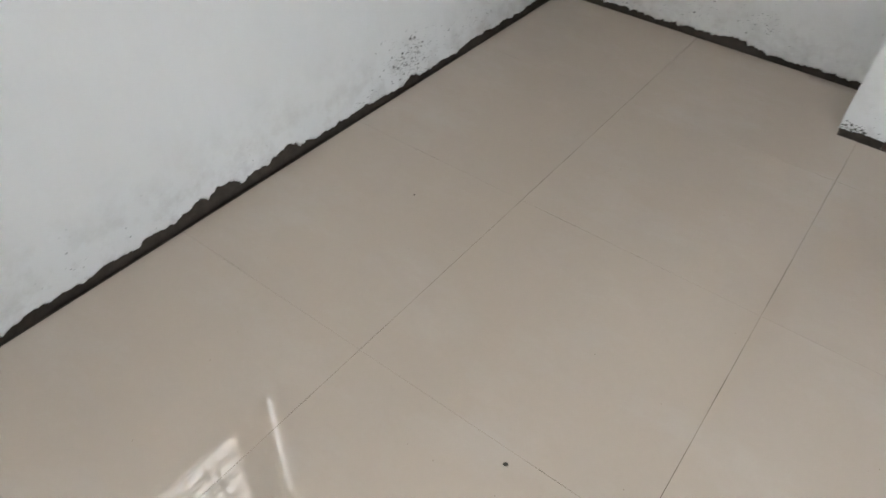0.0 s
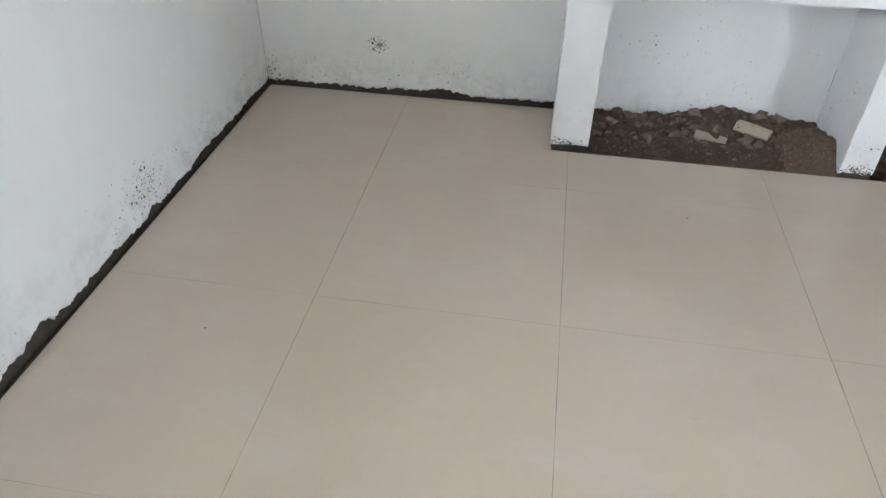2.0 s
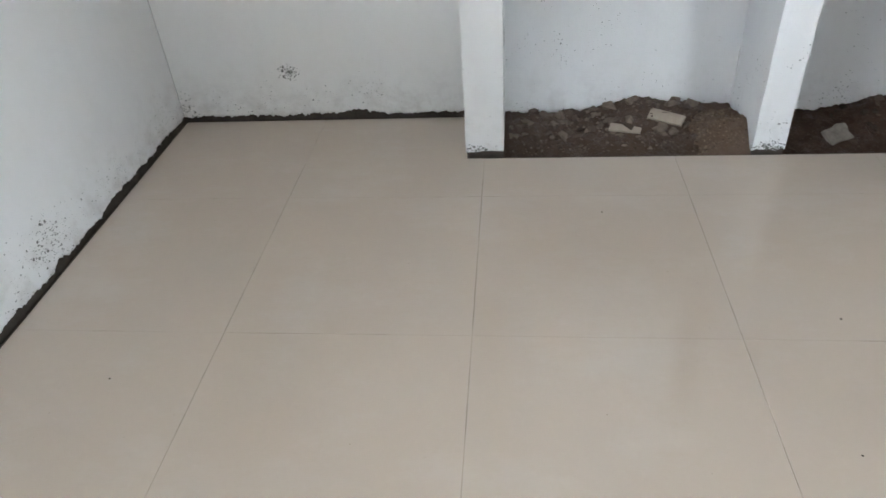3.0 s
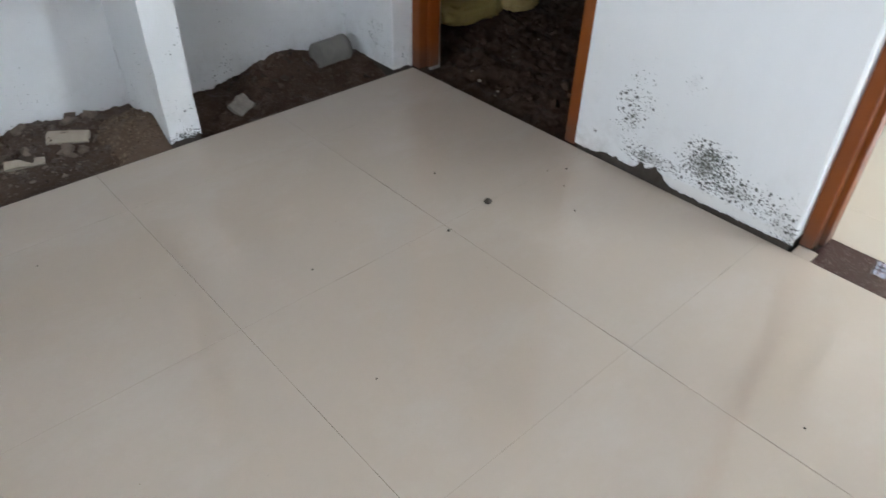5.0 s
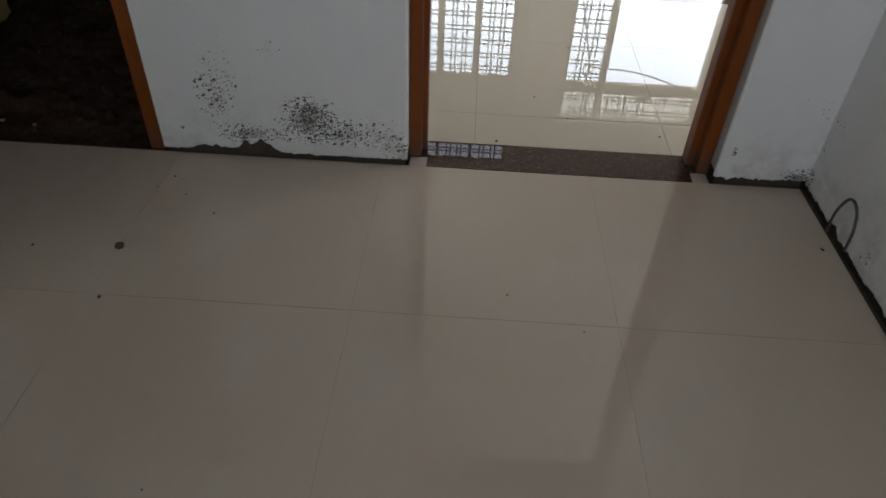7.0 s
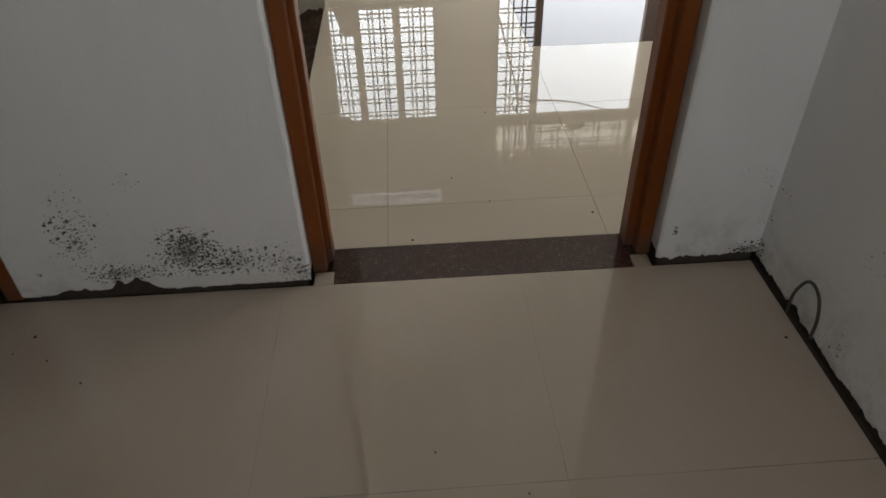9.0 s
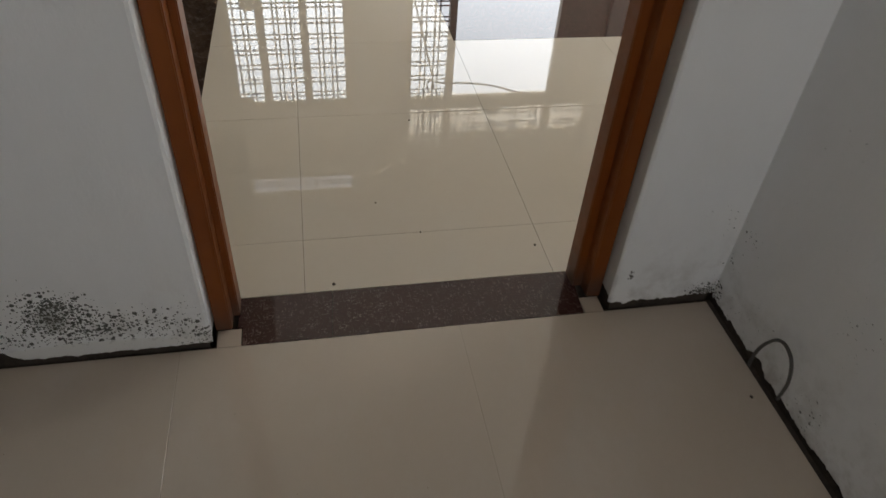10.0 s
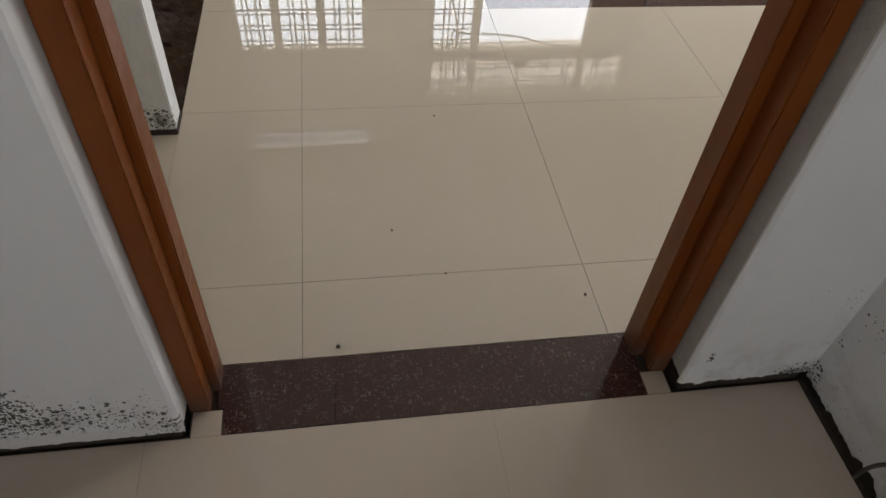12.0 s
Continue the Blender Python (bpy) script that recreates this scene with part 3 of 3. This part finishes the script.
def lumpy(x0, x1, y0, y1, height, cell=0.02):
    """A sheet of earth whose height is given by height(x, y)."""
    nx, ny = max(2, round((x1 - x0) / cell)), max(2, round((y1 - y0) / cell))
    bm = bmesh.new()
    g = [[bm.verts.new((x0 + (x1 - x0) * i / nx, y0 + (y1 - y0) * j / ny, height(x0 + (x1 - x0) * i / nx, y0 + (y1 - y0) * j / ny))) for j in range(ny + 1)] for i in range(nx + 1)]
    for i in range(nx):
        for j in range(ny):
            bm.faces.new((g[i][j], g[i + 1][j], g[i + 1][j + 1], g[i][j + 1]))
    return bm


def rough(x, y, k=1.0):
    return k * (0.018 * noise.noise((x * 6, y * 6, 1)) + 0.010 * noise.noise((x * 19, y * 19, 4)) + 0.008 * noise.noise((x * 47, y * 47, 9)) + 0.007 * noise.noise((x * 95, y * 95, 2)))


def bump_at(x, y, c, r, h):
    d = ((x - c[0]) / r[0]) ** 2 + ((y - c[1]) / r[1]) ** 2
    return h * math.exp(-d)


def bay_one(x, y):
    back = max(0.0, min(1.0, (y - 2.13) / 0.30))
    return -0.030 + 0.045 * back + rough(x, y) + bump_at(x, y, (-1.68, 2.47), (0.22, 0.16), 0.065) + bump_at(x, y, (-1.36, 2.40), (0.13, 0.20), 0.030)


def sand_top(x, y):
    """Coarse sand banked up against the pier."""
    bank = min(0.092 + 0.008 * noise.noise((x * 20, y * 20, 3)) - 0.24 * max(0.0, y - 2.23), 0.70 * (y - 2.108 + 0.012 * noise.noise((x * 30, 2, 6))))
    side = min(1.0, max(0.0, (x + 1.51 + 0.05 * noise.noise((y * 14, 3, 1))) / 0.10))
    return (bay_one(x, y) - 0.012) * (1 - side) + side * max(bank + 0.3 * rough(x, y), -0.04)


def bay_two(x, y):
    back = max(0.0, min(1.0, (y - 2.16) / 0.26))
    return -0.05 + 0.055 * back + rough(x, y) + bump_at(x, y, (-0.52, 2.46), (0.20, 0.13), 0.085) + bump_at(x, y, (-0.17, 2.36), (0.10, 0.10), 0.035)


def wet_floor(x, y):
    return -0.060 + 2.0 * rough(x, y) + 0.02 * noise.noise((x * 2.5, y * 2.5, 8))


def dirt(name, bm, material, label):
    return tagged(part(name, bm, material, smooth=True), label, "earth", kind="stuff")


dirt("rubble_earth", lumpy(-2.336, -1.285, 2.083, 2.502, bay_one, 0.006), RUBBLE_EARTH, "heap of brown rubble earth against white plaster")
dirt("sand_heap", lumpy(-1.52, -1.284, 2.090, 2.501, sand_top, 0.008), SAND, "small heap of coarse brown sand beside pier")
dirt("dark_earth", lumpy(-1.154, -0.110, 2.083, 2.502, bay_two, 0.006), EARTH, "heap of dark earth against white plaster")
dirt("wet_earth_floor", lumpy(0.012, 2.95, 1.045, 3.28, wet_floor, 0.014), EARTH, "lumpy dark wet earth floor of unfinished room")
dirt("kitchen_earth_floor", lumpy(1.238, 2.84, 0.225, 0.95, wet_floor, 0.014), EARTH, "lumpy dark earth floor beside hall tiles")
tagged(part("dark_room_wall", boxes((0.19, 3.05, 3.28, 3.45, -0.2, H), (2.95, 3.05, 1.04, 3.28, -0.2, H), (0.0, 0.19, 2.72, 3.45, -0.2, H)), RENDER_GREY), "bare grey rendered walls of unlit room", "wall", kind="structure")
tagged(part("dark_room_ceiling", boxes((0.19, 3.05, 1.04, 3.45, H, H + 0.15)), RENDER_GREY), "bare grey ceiling of unlit room", "ceiling", kind="structure")


def lump(size, seed, flat=0.7, detail=2):
    bm = bmesh.new()
    bmesh.ops.create_icosphere(bm, subdivisions=detail, radius=size)
    for v in bm.verts:
        n = v.co.normalized()
        k = 1 + 0.35 * noise.noise(n * 1.6 + Vector((seed, 0, 0))) + 0.15 * noise.noise(n * 4 + Vector((0, seed, 0)))
        v.co = Vector((v.co.x * k, v.co.y * k * 0.85, v.co.z * k * flat))
    return bm


def shard(size, rng, flat):
    """A broken stone: the hull of a few random points."""
    bm = bmesh.new()
    for _ in range(11):
        v = Vector((rng.gauss(0, 1), rng.gauss(0, 1), rng.gauss(0, 1))).normalized()
        bm.verts.new((v.x * size * rng.uniform(0.8, 1.25), v.y * size * rng.uniform(0.6, 1.0), v.z * size * flat))
    hull = bmesh.ops.convex_hull(bm, input=bm.verts[:])
    bmesh.ops.delete(bm, geom=[g for g in hull["geom_interior"] if isinstance(g, bmesh.types.BMVert)], context="VERTS")
    return bm


def stones(x0, x1, y0, y1, count, height, sizes, seed, name, label, material=STONE):
    """Loose stones too many to count, in one mesh."""
    rng = random.Random(seed)
    bm = bmesh.new()
    for i in range(count):
        x, y = rng.uniform(x0, x1), rng.uniform(y0, y1)
        s = rng.uniform(*sizes) * rng.choice((0.6, 0.8, 1.0, 1.3))
        b = shard(s, rng, rng.uniform(0.45, 0.8))
        b.transform(Matrix.LocRotScale((x, y, height(x, y) + s * 0.15), Euler((rng.uniform(-0.4, 0.4), rng.uniform(-0.4, 0.4), rng.uniform(0, 6.3))), None))
        me = bpy.data.meshes.new("tmp")
        b.to_mesh(me)
        bm.from_mesh(me)
        bpy.data.meshes.remove(me)
        b.free()
    return tagged(part(name, bm, material), label, "stones", kind="stuff")


stones(-2.31, -1.44, 2.27, 2.485, 120, bay_one, (0.012, 0.034), 3, "rubble_stones", "loose angular grey-brown rubble stones on earth heap")
stones(-2.31, -1.45, 2.16, 2.46, 700, bay_one, (0.003, 0.010), 13, "rubble_grit", "brown grit and small chips on earth heap")
stones(-1.50, -1.29, 2.125, 2.48, 1500, sand_top, (0.0025, 0.006), 14, "sand_grains", "coarse brown sand grains heaped beside pier", GRAIN)
stones(-1.10, -0.16, 2.18, 2.46, 70, bay_two, (0.006, 0.020), 5, "earth_stones", "loose brown stones on dark earth heap", DARK_STONE)
stones(-0.75, -0.35, 2.28, 2.47, 60, bay_two, (0.006, 0.022), 15, "heap_clods", "brown clods on top of dark earth heap", DARK_STONE)
stones(0.15, 1.6, 1.2, 2.6, 120, wet_floor, (0.010, 0.045), 7, "earth_clods", "dark earth clods and stones on wet floor", EARTH)
stones(0.10, 0.9, 1.15, 2.3, 7, wet_floor, (0.006, 0.014), 27, "pale_floor_chips", "pale broken chips lying on wet earth floor", CHIP)
stones(1.3, 2.75, 0.30, 0.9, 70, wet_floor, (0.008, 0.03), 8, "kitchen_clods", "dark earth clods beside hall tiles", EARTH)


def slab_chip(at, size, turn, label, material=CHIP):
    bm = boxes((-size[0] / 2, size[0] / 2, -size[1] / 2, size[1] / 2, 0, size[2]))
    bmesh.ops.subdivide_edges(bm, edges=bm.edges[:], cuts=2, use_grid_fill=True)
    for v in bm.verts:
        v.co += Vector((noise.noise(v.co * 30 + Vector(at)), noise.noise(v.co * 30 + Vector((5, at[0], 0))), 0.3 * noise.noise(v.co * 40))) * 0.014
    ob = tagged(part("tile_fragment", bm, material), label, "tile fragment", "broken tile pieces in the rubble")
    ob.matrix_world = pose(*at, *turn)
    return ob


slab_chip((-1.60, 2.35, bay_one(-1.60, 2.35) + 0.012), (0.15, 0.056, 0.020), (26, 4, -24), "pale broken tile piece lying on rubble")
slab_chip((-1.79, 2.285, bay_one(-1.79, 2.285) + 0.008), (0.135, 0.036, 0.016), (22, 3, -14), "long pale broken tile piece lying on rubble")
slab_chip((-0.88, 2.265, bay_two(-0.88, 2.265) + 0.010), (0.10, 0.075, 0.018), (34, -10, 24), "stained grey broken tile piece on dark earth", DIRTY_CHIP)


def pipe_stub(at, turn):
    r, l = 0.062, 0.18
    bm = bmesh.new()
    n = 28
    rings = [(r, -l / 2), (r, l / 2 - 0.03), (r * 1.05, l / 2 - 0.03), (r * 1.05, l / 2), (r * 0.86, l / 2), (r * 0.86, l / 2 - 0.02), (r * 0.80, -l / 2), (r, -l / 2)]
    loops = [[bm.verts.new((rr * math.cos(2 * math.pi * i / n), rr * math.sin(2 * math.pi * i / n), z)) for i in range(n)] for rr, z in rings[:-1]]
    loops.append(loops[0])
    for a, b in zip(loops, loops[1:]):
        for i in range(n):
            bm.faces.new((a[i], a[(i + 1) % n], b[(i + 1) % n], b[i]))
    p = tagged(part("pipe_stub", bm, PIPE_GREY, smooth=True), "short grey dusty pipe stub lying on earth heap", "pipe")
    cap = bmesh.new()
    bmesh.ops.create_cone(cap, cap_ends=True, segments=28, radius1=r * 0.84, radius2=r * 0.84, depth=0.004, matrix=Matrix.Translation((0, 0, -l / 2 + 0.008)))
    part("end_cap", cap, PIPE_GREY, p)
    p.matrix_world = pose(*at, *turn)
    return p


pipe_stub((-0.30, 2.37, bay_two(-0.30, 2.37) + 0.058), (0, 90, 4))


def sack(at, size, turn, material, seed, label):
    bm = bmesh.new()
    bmesh.ops.create_uvsphere(bm, u_segments=56, v_segments=32, radius=1.0)
    for v in bm.verts:
        n = v.co.copy()
        sq = [math.copysign(abs(c) ** 0.6, c) for c in n]
        w = 1 + 0.16 * noise.noise(n * 3 + Vector((seed, 0, 0))) + 0.13 * abs(noise.noise(Vector((n.x * 3, n.y * 7, n.z * 7)) + Vector((0, seed, 0)))) + 0.04 * noise.noise(n * 16)
        v.co = Vector((sq[0] * size[0] * w, sq[1] * size[1] * w, sq[2] * size[2] * w))
    ob = tagged(part("cement_sack", bm, material, smooth=True), label, "sack", "sacks in the dark room")
    ob.matrix_world = pose(*at, *turn)
    return ob


sack((0.78, 2.50, 0.03), (0.24, 0.13, 0.065), (0, 3, 4), SACK, 1, "crumpled yellow woven sack lying on earth")
sack((0.60, 2.68, 0.06), (0.20, 0.14, 0.10), (0, -5, -20), SACK, 4, "full yellow woven sack lying on earth")
sack((0.92, 2.62, 0.15), (0.24, 0.14, 0.08), (6, 8, 20), SACK, 6, "yellow woven sack lying across another sack")
sack((1.14, 2.44, 0.05), (0.13, 0.12, 0.08), (0, 3, -10), PALE_SACK, 8, "pale yellow woven sack lying on earth")


# ---- small things ----
def tube(name, points, r, material, label, category):
    cu = bpy.data.curves.new(name, "CURVE")
    cu.dimensions, cu.bevel_depth, cu.bevel_resolution = "3D", r, 2
    sp = cu.splines.new("NURBS")
    sp.points.add(len(points) - 1)
    for p, q in zip(sp.points, points):
        p.co = (*q, 1)
    sp.use_endpoint_u, sp.order_u = True, 3
    cu.materials.append(material)
    ob = new(name, cu)
    return tagged(ob, label, category)


tube("wall_cable", [(-0.262, -1.442, 0.0), (-0.268, -1.434, 0.06), (-0.29, -1.425, 0.13), (-0.335, -1.42, 0.205), (-0.395, -1.42, 0.195), (-0.42, -1.424, 0.13), (-0.415, -1.43, 0.07), (-0.405, -1.438, 0.03)], 0.005, CABLE, "thin dark cable looping out of wall foot", "cable")
tube("hanging_cable", [(4.90, -1.19, 0.758), (4.90, -1.25, 1.00), (4.90, -1.32, 1.25), (4.90, -1.39, 1.52), (4.90, -1.45, 1.76), (4.90, -1.47, 1.87), (4.89, -1.43, 1.93), (4.89, -1.39, 1.86), (4.89, -1.40, 1.78), (4.89, -1.47, 1.80), (4.88, -1.60, 1.82), (4.88, -1.75, 1.815), (4.88, -2.03, 1.845), (4.88, -2.32, 1.935), (4.90, -2.58, 2.02), (4.93, -2.75, 2.10)], 0.008, CABLE, "loose dark cable hanging across the doorway", "cable")


def rag(at, size, seed, label):
    """A crumpled cloth pushed between grille bars."""
    bm = bmesh.new()
    bmesh.ops.create_icosphere(bm, subdivisions=4, radius=1.0)
    for v in bm.verts:
        n = v.co.copy()
        k = 1 + 0.30 * noise.noise(n * 2.0 + Vector((seed, 0, 0))) + 0.16 * abs(noise.noise(n * 5 + Vector((0, seed, 0))))
        v.co = Vector((n.x * size[0] * k, n.y * size[1] * k, n.z * size[2] * k))
    ob = tagged(part("rag", bm, CABLE, smooth=True), label, "rag")
    ob.location = at
    return ob


rag((4.99, 0.41, 2.005), (0.03, 0.055, 0.045), 2.0, "dark crumpled rag stuffed in window grille")
rag((5.02, -2.14, 2.215), (0.03, 0.095, 0.042), 6.0, "dark crumpled rag lying on door transom")


def clod(at, size, seed):
    ob = tagged(part("mud_clod", lump(size, seed, 0.6, 2), CLOD), "small dark dried mud clod on tiles", "mud clod", "mud clods on the floor")
    ob.location = (at[0], at[1], size * 0.5)
    return ob


for i, (x, y, s) in enumerate([(-0.584, 0.961, 0.016), (-0.599, 1.243, 0.0045), (-0.814, 0.928, 0.006), (-1.295, 1.059, 0.004), (-0.17, 0.926, 0.005), (-0.276, 0.85, 0.0035), (-0.375, 0.717, 0.004), (-0.693, -0.303, 0.0035), (0.217, -0.272, 0.006), (-0.37, -1.391, 0.005), (0.621, -0.445, 0.004), (1.179, -0.646, 0.004), (0.328, -0.961, 0.005), (0.439, -0.581, 0.004), (-2.739, 0.13, 0.006), (-1.954, 1.65, 0.003), (-3.515, 0.759, 0.003), (-1.423, 0.557, 0.003), (-0.24, 0.967, 0.003), (-0.83, -0.528, 0.003)]):
    clod((x, y), s, 3.7 * i + 1)

def folded_sack():
    """A half-empty folded paper sack standing on the sill."""
    bm = bmesh.new()
    rows = [(0.0, 0.16, 0.39, 0.05), (0.08, 0.165, 0.375, 0.06), (0.17, 0.18, 0.345, 0.055), (0.25, 0.215, 0.325, 0.035), (0.28, 0.225, 0.315, 0.012)]
    loops = []
    for z, y0, y1, half in rows:
        ring = []
        for i in range(24):
            a = 2 * math.pi * i / 24
            c, q = math.cos(a), math.sin(a)
            y = (y0 + y1) / 2 + (y1 - y0) / 2 * math.copysign(abs(c) ** 0.5, c)
            x = half * math.copysign(abs(q) ** 0.6, q)
            ring.append(bm.verts.new((4.905 + x + 0.006 * noise.noise((y * 30, z * 30, a)), y, 0.758 + z)))
        loops.append(ring)
    for a, b in zip(loops, loops[1:]):
        for i in range(24):
            bm.faces.new((a[i], a[(i + 1) % 24], b[(i + 1) % 24], b[i]))
    bm.faces.new(loops[-1]), bm.faces.new(loops[0][::-1])
    return tagged(part("paper_sack", bm, FRAME_CREAM, smooth=True), "folded beige paper sack standing on window sill", "sack")


folded_sack()


def tin(at, r, h):
    bm = bmesh.new()
    n = 32
    prof = [(r * 0.94, 0), (r * 0.97, 0.004), (r, h * 0.5), (r, h - 0.010), (r * 1.04, h - 0.010), (r * 1.04, h), (r * 0.97, h), (r * 0.95, 0.012)]
    loops = [[bm.verts.new((q * math.cos(2 * math.pi * i / n), q * math.sin(2 * math.pi * i / n), z)) for i in range(n)] for q, z in prof]
    for a, b in zip(loops, loops[1:]):
        for i in range(n):
            bm.faces.new((a[i], a[(i + 1) % n], b[(i + 1) % n], b[i]))
    bm.faces.new(loops[0][::-1]), bm.faces.new(loops[-1])
    ob = thing("plastic_tub", "small yellow plastic tub standing on dark earth", "tub", at)
    part("tub_body", bm, TUB, ob, smooth=True)
    lid = bmesh.new()
    bmesh.ops.create_cone(lid, cap_ends=True, segments=32, radius1=r * 1.03, radius2=r * 1.0, depth=0.008, matrix=Matrix.Translation((0, 0, h + 0.004)))
    part("lid", lid, TUB, ob, "yellow plastic lid")
    return ob


tin((2.53, 0.545, wet_floor(2.53, 0.545) - 0.004), 0.045, 0.115)
red = tagged(part("brick_fragment", lump(0.075, 11.0, 0.75, 3), BRICK), "red-brown broken brick lump lying on earth", "brick")
red.location = (2.40, 0.50, wet_floor(2.40, 0.50) + 0.025)
box_body = tagged(part("switch_box", boxes((HX - 0.02, HX, -1.03, -0.87, 1.44, 1.55), bevel=0.004), SWITCH), "grey electrical switch box on cream wall", "switch box")


# ---- floors, tile by tile ----
def tile(outline, material, parent, gap=0.0007):
    c = sum((Vector(p) for p in outline), Vector((0, 0))) / len(outline)
    pts = [(x + math.copysign(gap, c.x - x), y + math.copysign(gap, c.y - y)) for x, y in outline]
    return part("tile", prism(pts, -0.010, 0.0, 0.0003), material, parent)


floor = tagged(part("floor", boxes((-3.97, 0.012, -1.46, 2.10, -0.2, -0.0095), (-3.97, -2.489, 2.10, 2.505, -0.2, -0.0095)), MORTAR), "polished cream floor tiles with thin dark joints", "floor", kind="structure")
XS = [-3.952, -3.225, -2.42, -1.605, -0.80, 0.0]
YS = [-1.438, -0.632, 0.168, 0.967, 1.770, 2.080]
for x in XS[1:-1]:
    part("grout", boxes((x - 0.003, x + 0.003, -1.425, 2.075, -0.009, -0.0010)), GROUT, floor)
for y in YS[1:-1]:
    part("grout", boxes((-3.94, -0.004, y - 0.003, y + 0.003, -0.009, -0.0003)), PALE_GROUT, floor)
for x0, x1 in zip(XS, XS[1:]):
    for y0, y1 in zip(YS, YS[1:]):
        if y1 > 2 and x0 < -3.5:
            tile([(x0, y0), (x1, y0), (x1, 2.492), (x0, 2.492)], ROOM_TILE, floor)
        elif y1 > 2 and x0 < -3.0:
            tile([(x0, y0), (x1, y0), (x1, 2.080), (-2.496, 2.080), (-2.496, 2.492), (x0, 2.492)], ROOM_TILE, floor)
        else:
            tile([(x0, y0), (x1, y0), (x1, y1), (x0, y1)], ROOM_TILE, floor)
tile([(0.0, 0.002), (0.066, 0.002), (0.066, 0.070), (0.0, 0.070)], ROOM_TILE, floor)
tile([(0.0, -1.092), (0.066, -1.092), (0.066, -1.030), (0.0, -1.030)], ROOM_TILE, floor)

threshold = thing("threshold", "dark brown granite threshold strip with pale flecks", "threshold", kind="structure")
part("threshold_slab", prism([(0.001, -0.255), (0.189, -0.265), (0.189, 0.014), (0.068, 0.014), (0.068, 0.001), (0.001, 0.0)], -0.02, 0.001, 0.0006), GRANITE, threshold)
part("threshold_slab", prism([(0.001, -1.026), (0.189, -1.040), (0.189, -0.2662), (0.001, -0.2562)], -0.02, 0.001, 0.0006), GRANITE, threshold)
part("threshold_bed", boxes((0.013, 0.19, -1.10, 0.076, -0.2, -0.012)), MORTAR, threshold)

hall_floor = tagged(part("hall_floor", boxes((0.19, 1.13, -4.4, 0.95, -0.2, -0.0095), (1.13, HX + 0.2, -4.4, 0.227, -0.2, -0.0095), (2.95, HX + 0.2, 0.227, 1.04, -0.2, -0.0095)), MORTAR), "polished cream hall tiles with dark granite area", "floor", kind="structure")
part("grout", boxes((0.195, HX, -4.39, 0.22, -0.009, -0.0012)), DARK_GROUT, hall_floor)
HXS = [0.191, 0.442, 1.242, 1.945, 2.745, 3.545, 4.345, 4.93]
HYS = [-4.395, -4.186, -3.386, -2.586, -1.786, -0.986, -0.182, 0.225]
for x0, x1 in zip(HXS, HXS[1:]):
    for y0, y1 in zip(HYS, HYS[1:]):
        tile([(x0, y0), (x1, y0), (x1, y1), (x0, y1)], GRANITE if x0 >= 1.94 and y1 <= -0.98 else HALL_TILE, hall_floor)
tile([(0.21, 0.225), (0.442, 0.225), (0.442, 0.945), (0.21, 0.945)], HALL_TILE, hall_floor)
tile([(0.442, 0.225), (1.125, 0.225), (1.125, 0.945), (0.442, 0.945)], HALL_TILE, hall_floor)
for x0, x1 in ((2.955, 3.545), (3.545, 4.345), (4.345, 4.93)):
    tile([(x0, 0.225), (x1, 0.225), (x1, 1.035), (x0, 1.035)], HALL_TILE, hall_floor)
